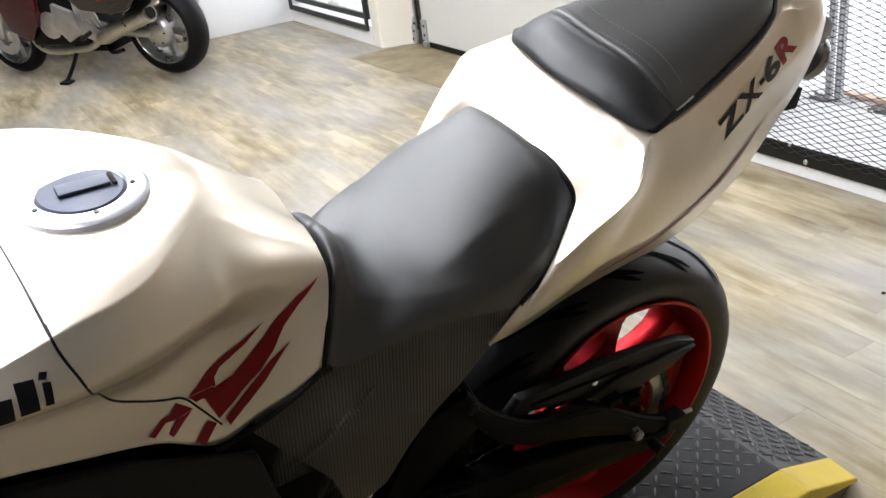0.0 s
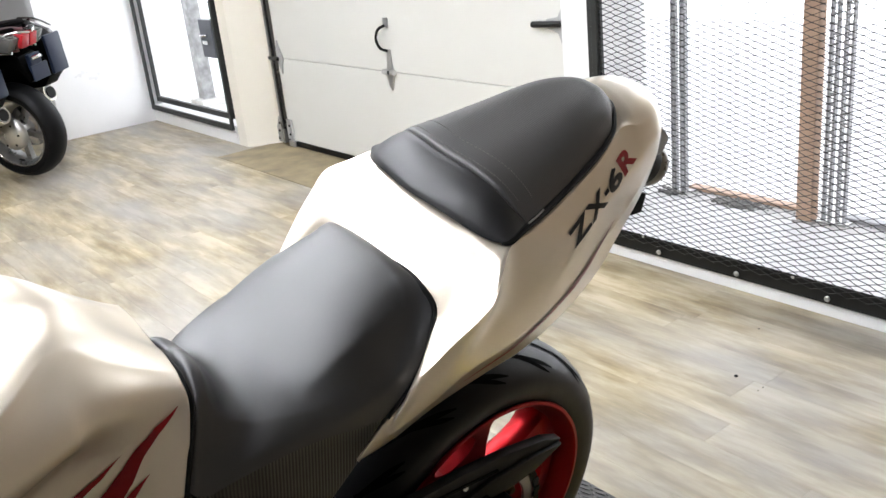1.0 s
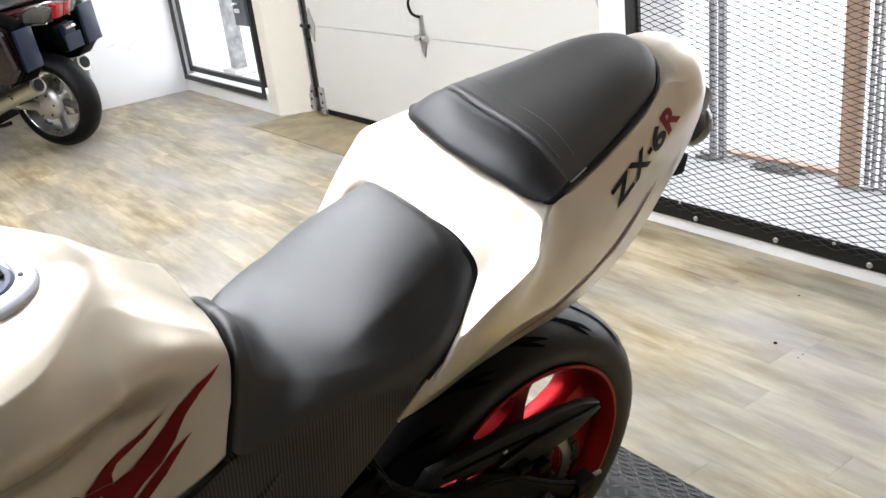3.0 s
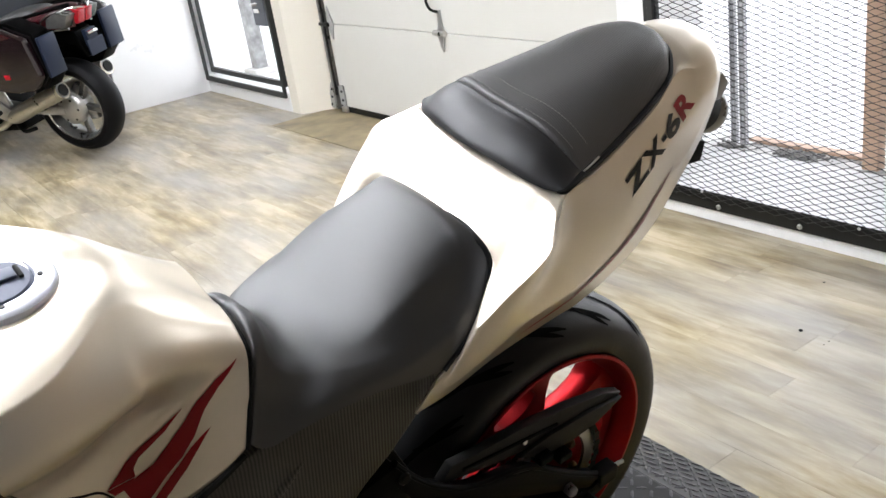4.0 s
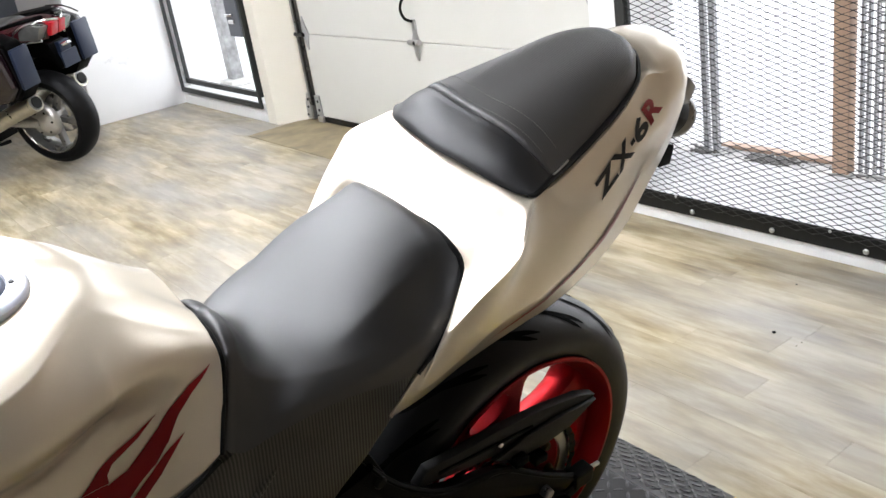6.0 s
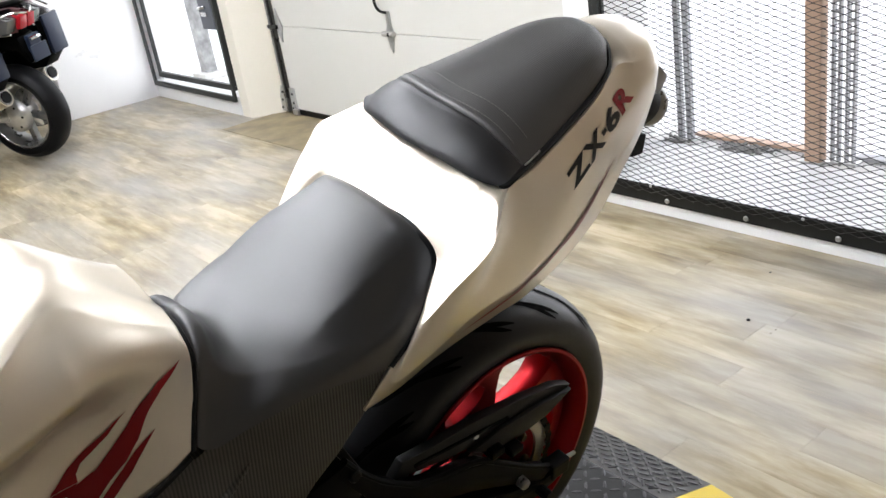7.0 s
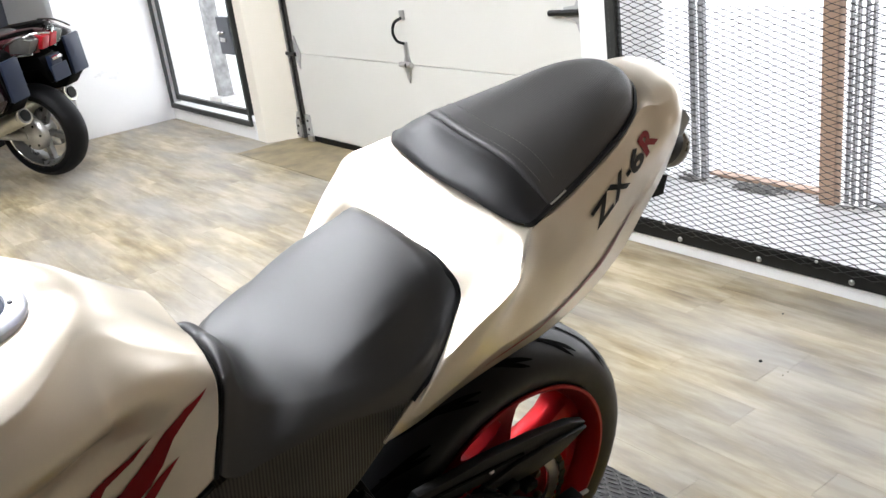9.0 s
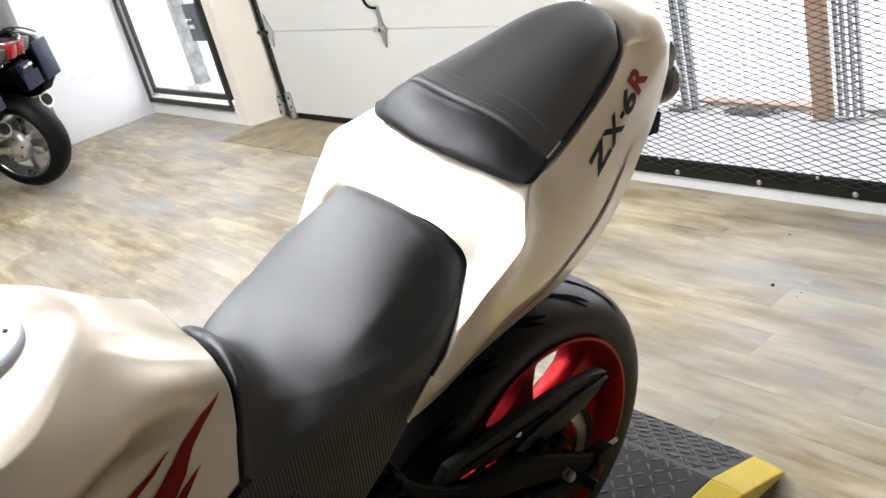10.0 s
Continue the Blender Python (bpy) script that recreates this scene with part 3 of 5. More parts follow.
part("bolt_plate", bm_prism([(4.50, 0.89), (4.57, 0.87), (4.60, 0.80), (4.64, 0.80), (4.64, 0.99), (4.60, 0.99), (4.57, 0.94), (4.50, 0.93)], 0.183, 0.194, 0.002), BRACKETGREY, gate, "zinc bracket")
part("edge_hinge", bm_prism([(1.945, 0.58), (1.985, 0.50), (2.0, 0.56), (2.02, 0.60), (1.99, 0.66), (1.965, 0.72), (1.945, 0.66)], 0.183, 0.194, 0.002), BRACKETGREY, gate, "zinc edge hinge")
part("roller", bm_tube([(1.85, 0.18, 0.60), (1.90, 0.178, 0.60), (1.97, 0.178, 0.60)], 0.014, 6), TRIMBLACK, gate)
part("bottom_bracket", bm_box((1.935, 0.180, 0.02), (1.995, 0.194, 0.19), 0.003), BRACKETGREY, gate, "zinc bottom bracket")
part("bracket_foot", bm_box((1.96, 0.165, 0.012), (2.03, 0.182, 0.05), 0.003), ALLOY, gate)
for z in (0.05, 0.09, 0.15):
    bolt("bolt", (1.955 + 0.02 * (z > 0.08), 0.179, z), 0.009, -0.006, TRIMBLACK, gate)
track = thing("door_track", "dented zinc door track screwed to the reveal", "track", pose(0, 0, 0))
part("channel", bm_box((1.865, 0.172, 0.02), (1.892, 0.215, 2.5), 0.003), DARKALLOY, track)
part("channel_lip", bm_box((1.893, 0.172, 0.12), (1.918, 0.178, 2.5), 0.001), BLACKSTEEL, track)
part("angle", bm_prism([(1.792, 0.02), (1.864, 0.02), (1.864, 0.20), (1.83, 0.20), (1.792, 0.12)], 0.18, 0.19, 0.002), ZINC, track, "zinc foot angle")
for x, z in ((1.81, 0.045), (1.83, 0.10), (1.845, 0.155)):
    bolt("bolt", (x, 0.178, z), 0.009, -0.006, TRIMBLACK, track)


# ---- fill light panels, added under the unseen ceiling ----
def ceiling_light(x, y):
    t = thing("ceiling_light", "added white fill light panel under the unseen ceiling, switched on", "ceiling light", pose(x, y, CEIL - 0.001), "ceiling lights")
    for k, (a, b) in enumerate((((-0.62, -0.32), (0.62, -0.30)), ((-0.62, 0.30), (0.62, 0.32)), ((-0.62, -0.299), (-0.60, 0.299)), ((0.60, -0.299), (0.62, 0.299)))):
        part("housing_rail", bm_box((a[0], a[1], -0.05), (b[0], b[1], 0.0), 0.003), PLASTER, t)
    part("diffuser", bm_box((-0.598, -0.298, -0.045), (0.598, 0.298, -0.03)), FILLGLOW, t, "glowing white diffuser")
    return t


for lx, ly in ((-2.5, -3.4), (1.2, -2.4), (2.8, -1.6), (4.4, -1.5), (3.4, -3.2), (6.7, -4.9), (5.2, -2.5), (7.0, -3.4), (5.3, -3.6), (5.3, -4.7)):
    ceiling_light(lx, ly)


# ---- sport motorcycle, leaning on its stand: x forward, y left, z up from the rear axle ----
turn_b, lean_b = radians(2), radians(13)
rear_b = Vector((-math.sin(turn_b), math.cos(turn_b), 0))
out_b = Vector((rear_b.y, -rear_b.x, 0))
up_b = Vector((0, 0, 1)) * math.cos(lean_b) + out_b * math.sin(lean_b)
left_b = out_b * math.cos(lean_b) - Vector((0, 0, 1)) * math.sin(lean_b)
axle_b = Vector((6.413, -1.888, 0.439)) - 0.075 * left_b
BIKE = Matrix(((-rear_b.x, left_b.x, up_b.x, axle_b.x), (-rear_b.y, left_b.y, up_b.y, axle_b.y), (0, left_b.z, up_b.z, axle_b.z), (0, 0, 0, 1)))
bike = thing("motorcycle", "pearl white sport motorcycle with red wheels on a lift", "motorcycle", BIKE)


def tree_of(ob):
    bm = bmesh.new()
    bm.from_mesh(ob.data)
    t = BVHTree.FromBMesh(bm)
    bm.free()
    return t


def lay_on(bm, tree, lift=0.0012, size=0.007, rounds=6):
    """Cuts a flat figure in x and z fine and lays it on the left of a body."""
    bmesh.ops.triangulate(bm, faces=bm.faces)
    for _ in range(rounds):
        long = [e for e in bm.edges if e.calc_length() > size]
        if not long:
            break
        bmesh.ops.subdivide_edges(bm, edges=long, cuts=1)
        bmesh.ops.triangulate(bm, faces=bm.faces)
    for v in bm.verts:
        p, n, _, _ = tree.ray_cast(Vector((v.co.x, 0.6, v.co.z)), Vector((0, -1, 0)))
        if p is None:
            p, n, _, _ = tree.find_nearest(Vector((v.co.x, 0.14, v.co.z)))
        if n.y < 0:
            n = -n
        v.co = p + n * lift
    return bm


def figure(name, pts, tree, material, parent, label=""):
    bm = bmesh.new()
    bm.faces.new([bm.verts.new((x, 0, z)) for x, z in pts])
    return part(name, lay_on(bm, tree), material, parent, label, True)


def line_on(name, pts, tree, material, parent, r=0.0014, n=40):
    out = []
    for q in spline([(x, 0, z) for x, z in pts], n):
        p, nn, _, _ = tree.ray_cast(Vector((q.x, 0.6, q.z)), Vector((0, -1, 0)))
        if p is not None:
            out.append(p)
    return part(name, bm_tube(out, r, 2 * len(out), 6), material, parent, "", True)


# tank
# lines running along the tank, from its crest down the left side
TANK_CREST = [(0.52, 0, 0.562), (0.55, 0, 0.592), (0.597, 0, 0.636), (0.652, 0, 0.662), (0.73, 0, 0.664), (0.81, 0, 0.668), (0.9, 0, 0.664), (1.02, 0, 0.64)]
TANK_SHOULDER = [(0.526, 0.038, 0.575), (0.554, 0.039, 0.598), (0.598, 0.036, 0.634), (0.652, 0.036, 0.663), (0.73, 0.08, 0.662), (0.81, 0.09, 0.665), (0.9, 0.095, 0.659), (1.02, 0.09, 0.636)]
TANK_BROW = [(0.528, 0.075, 0.572), (0.558, 0.076, 0.590), (0.602, 0.076, 0.620), (0.65, 0.072, 0.656), (0.732, 0.142, 0.65), (0.812, 0.17, 0.65), (0.9, 0.18, 0.636), (1.02, 0.17, 0.612)]
TANK_FLANK = [(0.531, 0.104, 0.552), (0.565, 0.107, 0.564), (0.61, 0.120, 0.584), (0.666, 0.143, 0.592), (0.74, 0.172, 0.588), (0.816, 0.193, 0.594), (0.902, 0.2, 0.6), (1.02, 0.19, 0.58)]
TANK_RECESS = [(0.541, 0.12, 0.517), (0.575, 0.115, 0.507), (0.62, 0.106, 0.52), (0.68, 0.108, 0.527), (0.748, 0.128, 0.522), (0.826, 0.152, 0.545), (0.908, 0.168, 0.562), (1.02, 0.18, 0.55)]
TANK_HEM = [(0.558, 0.131, 0.446), (0.594, 0.13, 0.425), (0.645, 0.133, 0.412), (0.698, 0.143, 0.408), (0.76, 0.152, 0.455), (0.84, 0.162, 0.488), (0.914, 0.168, 0.512), (1.02, 0.165, 0.52)]
TANK = [list(row) for row in zip(TANK_CREST, TANK_SHOULDER, TANK_BROW, TANK_FLANK, TANK_RECESS, TANK_HEM)]
tank_skin = skin(creased(TANK, 2), 90, 64, tilt=lambda x: 0.05 + 0.06 * ease(x, 0.54, 0.66))
tank = part("tank", softened(tank_skin, 24, lambda p: p.x < 0.66 and p.z > 0.53), PEARL, bike, "pearl white fuel tank with red flame graphics", True)
tank_tree = tree_of(tank)
shell(tank, 0.004)


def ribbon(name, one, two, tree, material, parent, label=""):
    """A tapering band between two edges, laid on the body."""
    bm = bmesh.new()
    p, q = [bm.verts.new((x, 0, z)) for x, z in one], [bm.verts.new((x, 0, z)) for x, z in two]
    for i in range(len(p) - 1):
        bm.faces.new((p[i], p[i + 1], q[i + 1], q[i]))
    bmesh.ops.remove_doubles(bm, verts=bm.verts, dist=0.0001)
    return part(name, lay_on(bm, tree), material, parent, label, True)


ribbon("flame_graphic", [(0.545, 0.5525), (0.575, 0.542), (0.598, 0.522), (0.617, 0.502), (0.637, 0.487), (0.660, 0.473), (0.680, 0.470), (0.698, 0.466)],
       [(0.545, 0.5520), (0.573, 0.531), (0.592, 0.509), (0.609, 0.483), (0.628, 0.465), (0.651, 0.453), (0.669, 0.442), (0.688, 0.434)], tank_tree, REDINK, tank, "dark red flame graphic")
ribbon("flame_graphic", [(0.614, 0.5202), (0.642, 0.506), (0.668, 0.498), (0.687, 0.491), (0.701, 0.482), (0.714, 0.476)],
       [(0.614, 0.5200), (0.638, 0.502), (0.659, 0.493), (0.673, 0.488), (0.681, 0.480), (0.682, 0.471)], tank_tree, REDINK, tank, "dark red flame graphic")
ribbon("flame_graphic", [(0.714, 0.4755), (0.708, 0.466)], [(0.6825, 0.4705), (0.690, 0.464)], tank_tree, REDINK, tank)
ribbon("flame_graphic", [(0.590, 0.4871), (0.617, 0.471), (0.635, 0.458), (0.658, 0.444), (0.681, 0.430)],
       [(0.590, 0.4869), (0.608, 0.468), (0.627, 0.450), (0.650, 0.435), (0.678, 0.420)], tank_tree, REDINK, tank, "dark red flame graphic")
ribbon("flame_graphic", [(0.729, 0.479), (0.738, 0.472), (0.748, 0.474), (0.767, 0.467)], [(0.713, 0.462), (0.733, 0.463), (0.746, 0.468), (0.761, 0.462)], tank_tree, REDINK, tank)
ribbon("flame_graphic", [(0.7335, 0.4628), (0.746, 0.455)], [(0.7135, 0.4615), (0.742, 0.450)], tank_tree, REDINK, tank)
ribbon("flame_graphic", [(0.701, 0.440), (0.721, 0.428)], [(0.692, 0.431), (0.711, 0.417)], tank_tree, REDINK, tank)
for a, b, low, high in ((0.893, 0.874, 0.0, 0.020), (0.869, 0.853, 0.0, 0.027), (0.848, 0.841, 0.0, 0.020), (0.847, 0.841, 0.023, 0.028)):
    figure("name_bar", [(a, 0.601 + low), (b, 0.599 + low), (b - 0.003, 0.599 + high), (a - 0.003, 0.601 + high)], tank_tree, BLACKINK, tank, "plain black bar on the paint")
line_on("panel_gap", [(0.826, 0.652), (0.823, 0.634), (0.814, 0.606), (0.803, 0.560), (0.790, 0.526), (0.763, 0.503), (0.740, 0.489), (0.720, 0.478), (0.705, 0.456), (0.687, 0.426)], tank_tree, TRIMBLACK, tank)
top_gap = [(0.826, 0.170 - 0.17 * k / 10) for k in range(11)]
out = []
for x, y in top_gap:
    p, nn, _, _ = tank_tree.ray_cast(Vector((x + 0.010 * (0.17 - y) / 0.17, y, 1.2)), Vector((0, 0, -1)))
    out.append(p)
part("panel_gap", bm_tube(out, 0.0013, 20, 6), TRIMBLACK, tank, "", True)

# filler cap on the tank's top
cap_at, cap_n, _, _ = tank_tree.ray_cast(Vector((0.744, -0.014, 1.2)), Vector((0, 0, -1)))
CAPM = Matrix.Translation(cap_at) @ Vector((0, 0, 1)).rotation_difference(Vector((-0.02, 0, 1))).to_matrix().to_4x4()


def cap_part(name, bm, material, label=""):
    bm.transform(CAPM @ Matrix.Diagonal((0.99, 0.99, 1, 1)))
    return part(name, bm, material, tank, label, True)


cap_part("cap_flange", bm_lathe([(0.046, 0.002), (0.048, 0.006), (0.064, 0.006), (0.069, 0.003), (0.070, -0.006)], 56, "Z"), CAPGREY, "silver filler flange")
cap_part("filler_cap", bm_lathe([(0.0001, 0.007), (0.030, 0.007), (0.043, 0.006), (0.0465, 0.002), (0.0465, -0.004)], 48, "Z"), CAPDARK, "blue-grey locking filler cap")
cap_part("lock_cover", bm_box((-0.030, -0.011, 0.007), (0.024, 0.011, 0.0115), 0.003), CAPDARK)
cap_part("hinge_slot", bm_box((-0.036, -0.012, 0.0068), (-0.031, 0.012, 0.0105), 0.001), DARKHOLE)
for k in range(5):
    a = radians(20 + 72 * k)
    cap_part("cap_screw", bm_lathe([(0.0001, 0.0075), (0.0028, 0.0075), (0.003, 0.005)], 8, "Z"), TRIMBLACK).data.transform(
        Matrix.Translation(CAPM.to_3x3() @ Vector((0.052 * math.cos(a), 0.052 * math.sin(a), 0))))

# tail cowl
# lines running along the tail cowl, from its crest down the left side to the inner lip
TAIL_CREST = [(0.222, 0, 0.574), (0.212, 0, 0.592), (0.198, 0, 0.604), (0.184, 0, 0.616), (0.168, 0, 0.629), (0.153, 0, 0.642), (0.142, 0, 0.65), (0.11, 0, 0.645), (0.03, 0, 0.646), (-0.06, 0, 0.664), (-0.14, 0, 0.684), (-0.205, 0, 0.704), (-0.26, 0, 0.722), (-0.31, 0, 0.719), (-0.343, 0, 0.706), (-0.362, 0, 0.686)]
TAIL_SHOULDER = [(0.217, 0.063, 0.568), (0.207, 0.066, 0.585), (0.192, 0.068, 0.596), (0.177, 0.07, 0.607), (0.16, 0.071, 0.619), (0.144, 0.069, 0.631), (0.132, 0.066, 0.64), (0.104, 0.066, 0.634), (0.03, 0.07, 0.638), (-0.06, 0.06, 0.655), (-0.14, 0.05, 0.676), (-0.205, 0.03, 0.699), (-0.26, 0.03, 0.717), (-0.31, 0.027, 0.715), (-0.343, 0.022, 0.703), (-0.361, 0.016, 0.684)]
TAIL_RECESS = [(0.206, 0.112, 0.54), (0.197, 0.122, 0.556), (0.183, 0.135, 0.559), (0.167, 0.142, 0.568), (0.147, 0.146, 0.584), (0.122, 0.147, 0.601), (0.107, 0.137, 0.616), (0.09, 0.133, 0.617), (0.03, 0.129, 0.624), (-0.056, 0.11, 0.64), (-0.136, 0.089, 0.66), (-0.205, 0.061, 0.686), (-0.26, 0.058, 0.702), (-0.309, 0.051, 0.701), (-0.34, 0.042, 0.692), (-0.357, 0.032, 0.677)]
TAIL_CREASE = [(0.214, 0.128, 0.506), (0.207, 0.138, 0.518), (0.246, 0.16, 0.481), (0.204, 0.178, 0.525), (0.168, 0.189, 0.557), (0.147, 0.19, 0.578), (0.114, 0.168, 0.6), (0.084, 0.15, 0.617), (0.03, 0.142, 0.622), (-0.056, 0.122, 0.638), (-0.138, 0.102, 0.66), (-0.212, 0.076, 0.686), (-0.263, 0.077, 0.679), (-0.309, 0.068, 0.681), (-0.337, 0.056, 0.677), (-0.351, 0.043, 0.667)]
TAIL_FLANK = [(0.244, 0.136, 0.458), (0.238, 0.147, 0.469), (0.27, 0.156, 0.436), (0.21, 0.167, 0.466), (0.164, 0.17, 0.496), (0.128, 0.164, 0.512), (0.094, 0.16, 0.522), (0.06, 0.155, 0.532), (0, 0.149, 0.542), (-0.075, 0.136, 0.566), (-0.155, 0.117, 0.602), (-0.226, 0.098, 0.628), (-0.27, 0.088, 0.64), (-0.312, 0.077, 0.648), (-0.336, 0.064, 0.652), (-0.347, 0.05, 0.65)]
TAIL_KEEL = [(0.292, 0.14, 0.414), (0.29, 0.149, 0.42), (0.281, 0.15, 0.396), (0.212, 0.153, 0.417), (0.152, 0.155, 0.441), (0.1, 0.154, 0.448), (0.062, 0.151, 0.449), (0.03, 0.147, 0.455), (-0.039, 0.138, 0.469), (-0.11, 0.125, 0.49), (-0.178, 0.108, 0.52), (-0.24, 0.096, 0.556), (-0.28, 0.087, 0.585), (-0.318, 0.076, 0.61), (-0.337, 0.063, 0.628), (-0.345, 0.049, 0.634)]
TAIL_LIP = [(0.323, 0.136, 0.37), (0.325, 0.141, 0.37), (0.262, 0.131, 0.364), (0.19, 0.122, 0.371), (0.13, 0.118, 0.376), (0.09, 0.115, 0.377), (0.045, 0.11, 0.376), (0, 0.105, 0.374), (-0.06, 0.1, 0.384), (-0.125, 0.097, 0.41), (-0.192, 0.09, 0.447), (-0.246, 0.082, 0.497), (-0.288, 0.074, 0.532), (-0.322, 0.066, 0.572), (-0.338, 0.056, 0.604), (-0.344, 0.044, 0.618)]
TAIL = [list(row) for row in zip(TAIL_CREST, TAIL_SHOULDER, TAIL_RECESS, TAIL_CREASE, TAIL_FLANK, TAIL_KEEL, TAIL_LIP)]
tail_skin = skin(creased(creased(TAIL, 5, 0.18), 3, 0.13), 150, 90, tilt=lambda x: 0.085 - 0.045 * ease(x, 0.13, 0.22), right=lambda x: 1.0 + 0.08 * ease(x, 0.13, 0.22))
tail = part("tail_cowl", softened(tail_skin, 70, lambda p: 0.12 < p.x < 0.23 and abs(p.y) < 0.135 + 0.02 * (p.y < 0) or p.x < -0.25 and p.z > 0.66), PEARL, bike, "pearl white tail cowl with model lettering", True)
tail_tree = tree_of(tail)
shell(tail, 0.004)
figure("stripe_graphic", [(0.073, 0.424), (0.003, 0.432), (-0.093, 0.470), (-0.162, 0.524), (-0.190, 0.550), (-0.151, 0.524), (-0.079, 0.484), (0.003, 0.448)], tail_tree, GREYINK, tail, "thin mauve stripe")
figure("stripe_graphic", [(0.16, 0.410), (0.10, 0.415), (0.04, 0.423), (-0.02, 0.441), (-0.08, 0.468), (-0.12, 0.492), (-0.06, 0.464), (0.0, 0.443), (0.05, 0.432), (0.10, 0.424)], tail_tree, REDINK, tail, "thin red stripe")


def lettering(text, start, end, tree, material, parent, base=(-0.06, 0.555), along=(-0.178, 0.080), rise=(0.021, 0.03)):
    """Letters laid along a slanting base line on the cowl; start and end are shares of the line."""
    cu = bpy.data.curves.new("lettering", "FONT")
    cu.body = text
    cu.resolution_u = 3
    cu.offset = 0.04
    ob = new("lettering", cu)
    me = bpy.data.meshes.new_from_object(ob.evaluated_get(bpy.context.evaluated_depsgraph_get()))
    bpy.data.objects.remove(ob)
    xs, ys = [v.co.x for v in me.vertices], [v.co.y for v in me.vertices]
    bm = bmesh.new()
    bm.from_mesh(me)
    for v in bm.verts:
        s = start + (end - start) * (v.co.x - min(xs)) / (max(xs) - min(xs))
        h = (v.co.y - min(ys)) / (max(ys) - min(ys))
        v.co = Vector((base[0] + along[0] * s + rise[0] * h, 0, base[1] + along[1] * s + rise[1] * h))
    bmesh.ops.remove_doubles(bm, verts=bm.verts, dist=0.00005)
    return part("lettering", lay_on(bm, tree, lift=0.0009, size=0.005, rounds=4), material, parent)


for sign, s0, s1 in (("Z", 0.0, 0.27), ("X", 0.255, 0.51), ("6", 0.57, 0.775)):
    lettering(sign, s0, s1, tail_tree, BLACKINK, tail)
lettering("R", 0.785, 1.0, tail_tree, REDINK, tail)
dash = [(-0.06 - 0.178 * s + 0.021 * h, 0.555 + 0.08 * s + 0.03 * h) for s, h in ((0.505, 0.40), (0.565, 0.40), (0.565, 0.62), (0.505, 0.62))]
figure("lettering", dash, tail_tree, BLACKINK, tail)

# pillion pad: front bolster and ribbed main pad
# lines across the bolster, from its middle to its left end
BOLSTER_CREST = [(0.142, 0, 0.652), (0.137, 0, 0.662), (0.118, 0, 0.678), (0.094, 0, 0.689), (0.08, 0, 0.69), (0.074, 0, 0.65)]
BOLSTER_TOP = [(0.134, 0.062, 0.644), (0.129, 0.062, 0.655), (0.111, 0.06, 0.672), (0.09, 0.054, 0.684), (0.077, 0.05, 0.685), (0.071, 0.05, 0.645)]
BOLSTER_SHOULDER = [(0.121, 0.104, 0.631), (0.116, 0.103, 0.642), (0.1, 0.098, 0.66), (0.082, 0.09, 0.673), (0.07, 0.085, 0.674), (0.064, 0.085, 0.636)]
BOLSTER_SIDE = [(0.107, 0.13, 0.622), (0.102, 0.13, 0.63), (0.088, 0.124, 0.644), (0.07, 0.117, 0.655), (0.06, 0.112, 0.655), (0.056, 0.11, 0.63)]
BOLSTER_HEM = [(0.094, 0.146, 0.62), (0.088, 0.148, 0.624), (0.07, 0.145, 0.627), (0.054, 0.14, 0.629), (0.046, 0.136, 0.63), (0.044, 0.13, 0.618)]
BOLSTER = [list(row) for row in zip(BOLSTER_CREST, BOLSTER_TOP, BOLSTER_SHOULDER, BOLSTER_SIDE, BOLSTER_HEM)]
# lines running along the main pad, from its crest to its left hem
MAINPAD_CREST = [(0.078, 0, 0.655), (0.079, 0, 0.692), (0.062, 0, 0.698), (0.02, 0, 0.704), (-0.06, 0, 0.717), (-0.14, 0, 0.73), (-0.19, 0, 0.734), (-0.222, 0, 0.731), (-0.24, 0, 0.708)]
MAINPAD_TOP = [(0.075, 0.05, 0.65), (0.076, 0.05, 0.687), (0.06, 0.05, 0.693), (0.02, 0.05, 0.699), (-0.06, 0.045, 0.712), (-0.14, 0.04, 0.726), (-0.19, 0.03, 0.731), (-0.221, 0.018, 0.729), (-0.239, 0.016, 0.708)]
MAINPAD_SHOULDER = [(0.068, 0.085, 0.642), (0.069, 0.085, 0.676), (0.053, 0.085, 0.682), (0.015, 0.084, 0.686), (-0.06, 0.074, 0.7), (-0.14, 0.063, 0.716), (-0.19, 0.049, 0.723), (-0.219, 0.034, 0.722), (-0.236, 0.03, 0.706)]
MAINPAD_SIDE = [(0.058, 0.112, 0.632), (0.058, 0.114, 0.657), (0.043, 0.113, 0.661), (0.006, 0.109, 0.665), (-0.062, 0.096, 0.68), (-0.14, 0.08, 0.698), (-0.189, 0.065, 0.71), (-0.216, 0.048, 0.711), (-0.231, 0.041, 0.702)]
MAINPAD_HEM = [(0.046, 0.134, 0.618), (0.046, 0.138, 0.63), (0.034, 0.136, 0.632), (-0.002, 0.128, 0.637), (-0.066, 0.112, 0.65), (-0.142, 0.092, 0.668), (-0.188, 0.076, 0.684), (-0.213, 0.056, 0.694), (-0.226, 0.047, 0.694)]
MAINPAD = [list(row) for row in zip(MAINPAD_CREST, MAINPAD_TOP, MAINPAD_SHOULDER, MAINPAD_SIDE, MAINPAD_HEM)]
pad = part("pillion_pad", skin(MAINPAD, 70, 34, tilt=0.085), VINYL2, bike, "black ribbed vinyl pillion pad", True)
part("bolster", skin(BOLSTER, 40, 34, tilt=0.085), BOLSTERVINYL, pad, "smooth black vinyl bolster", True)
pad_tree = tree_of(pad)
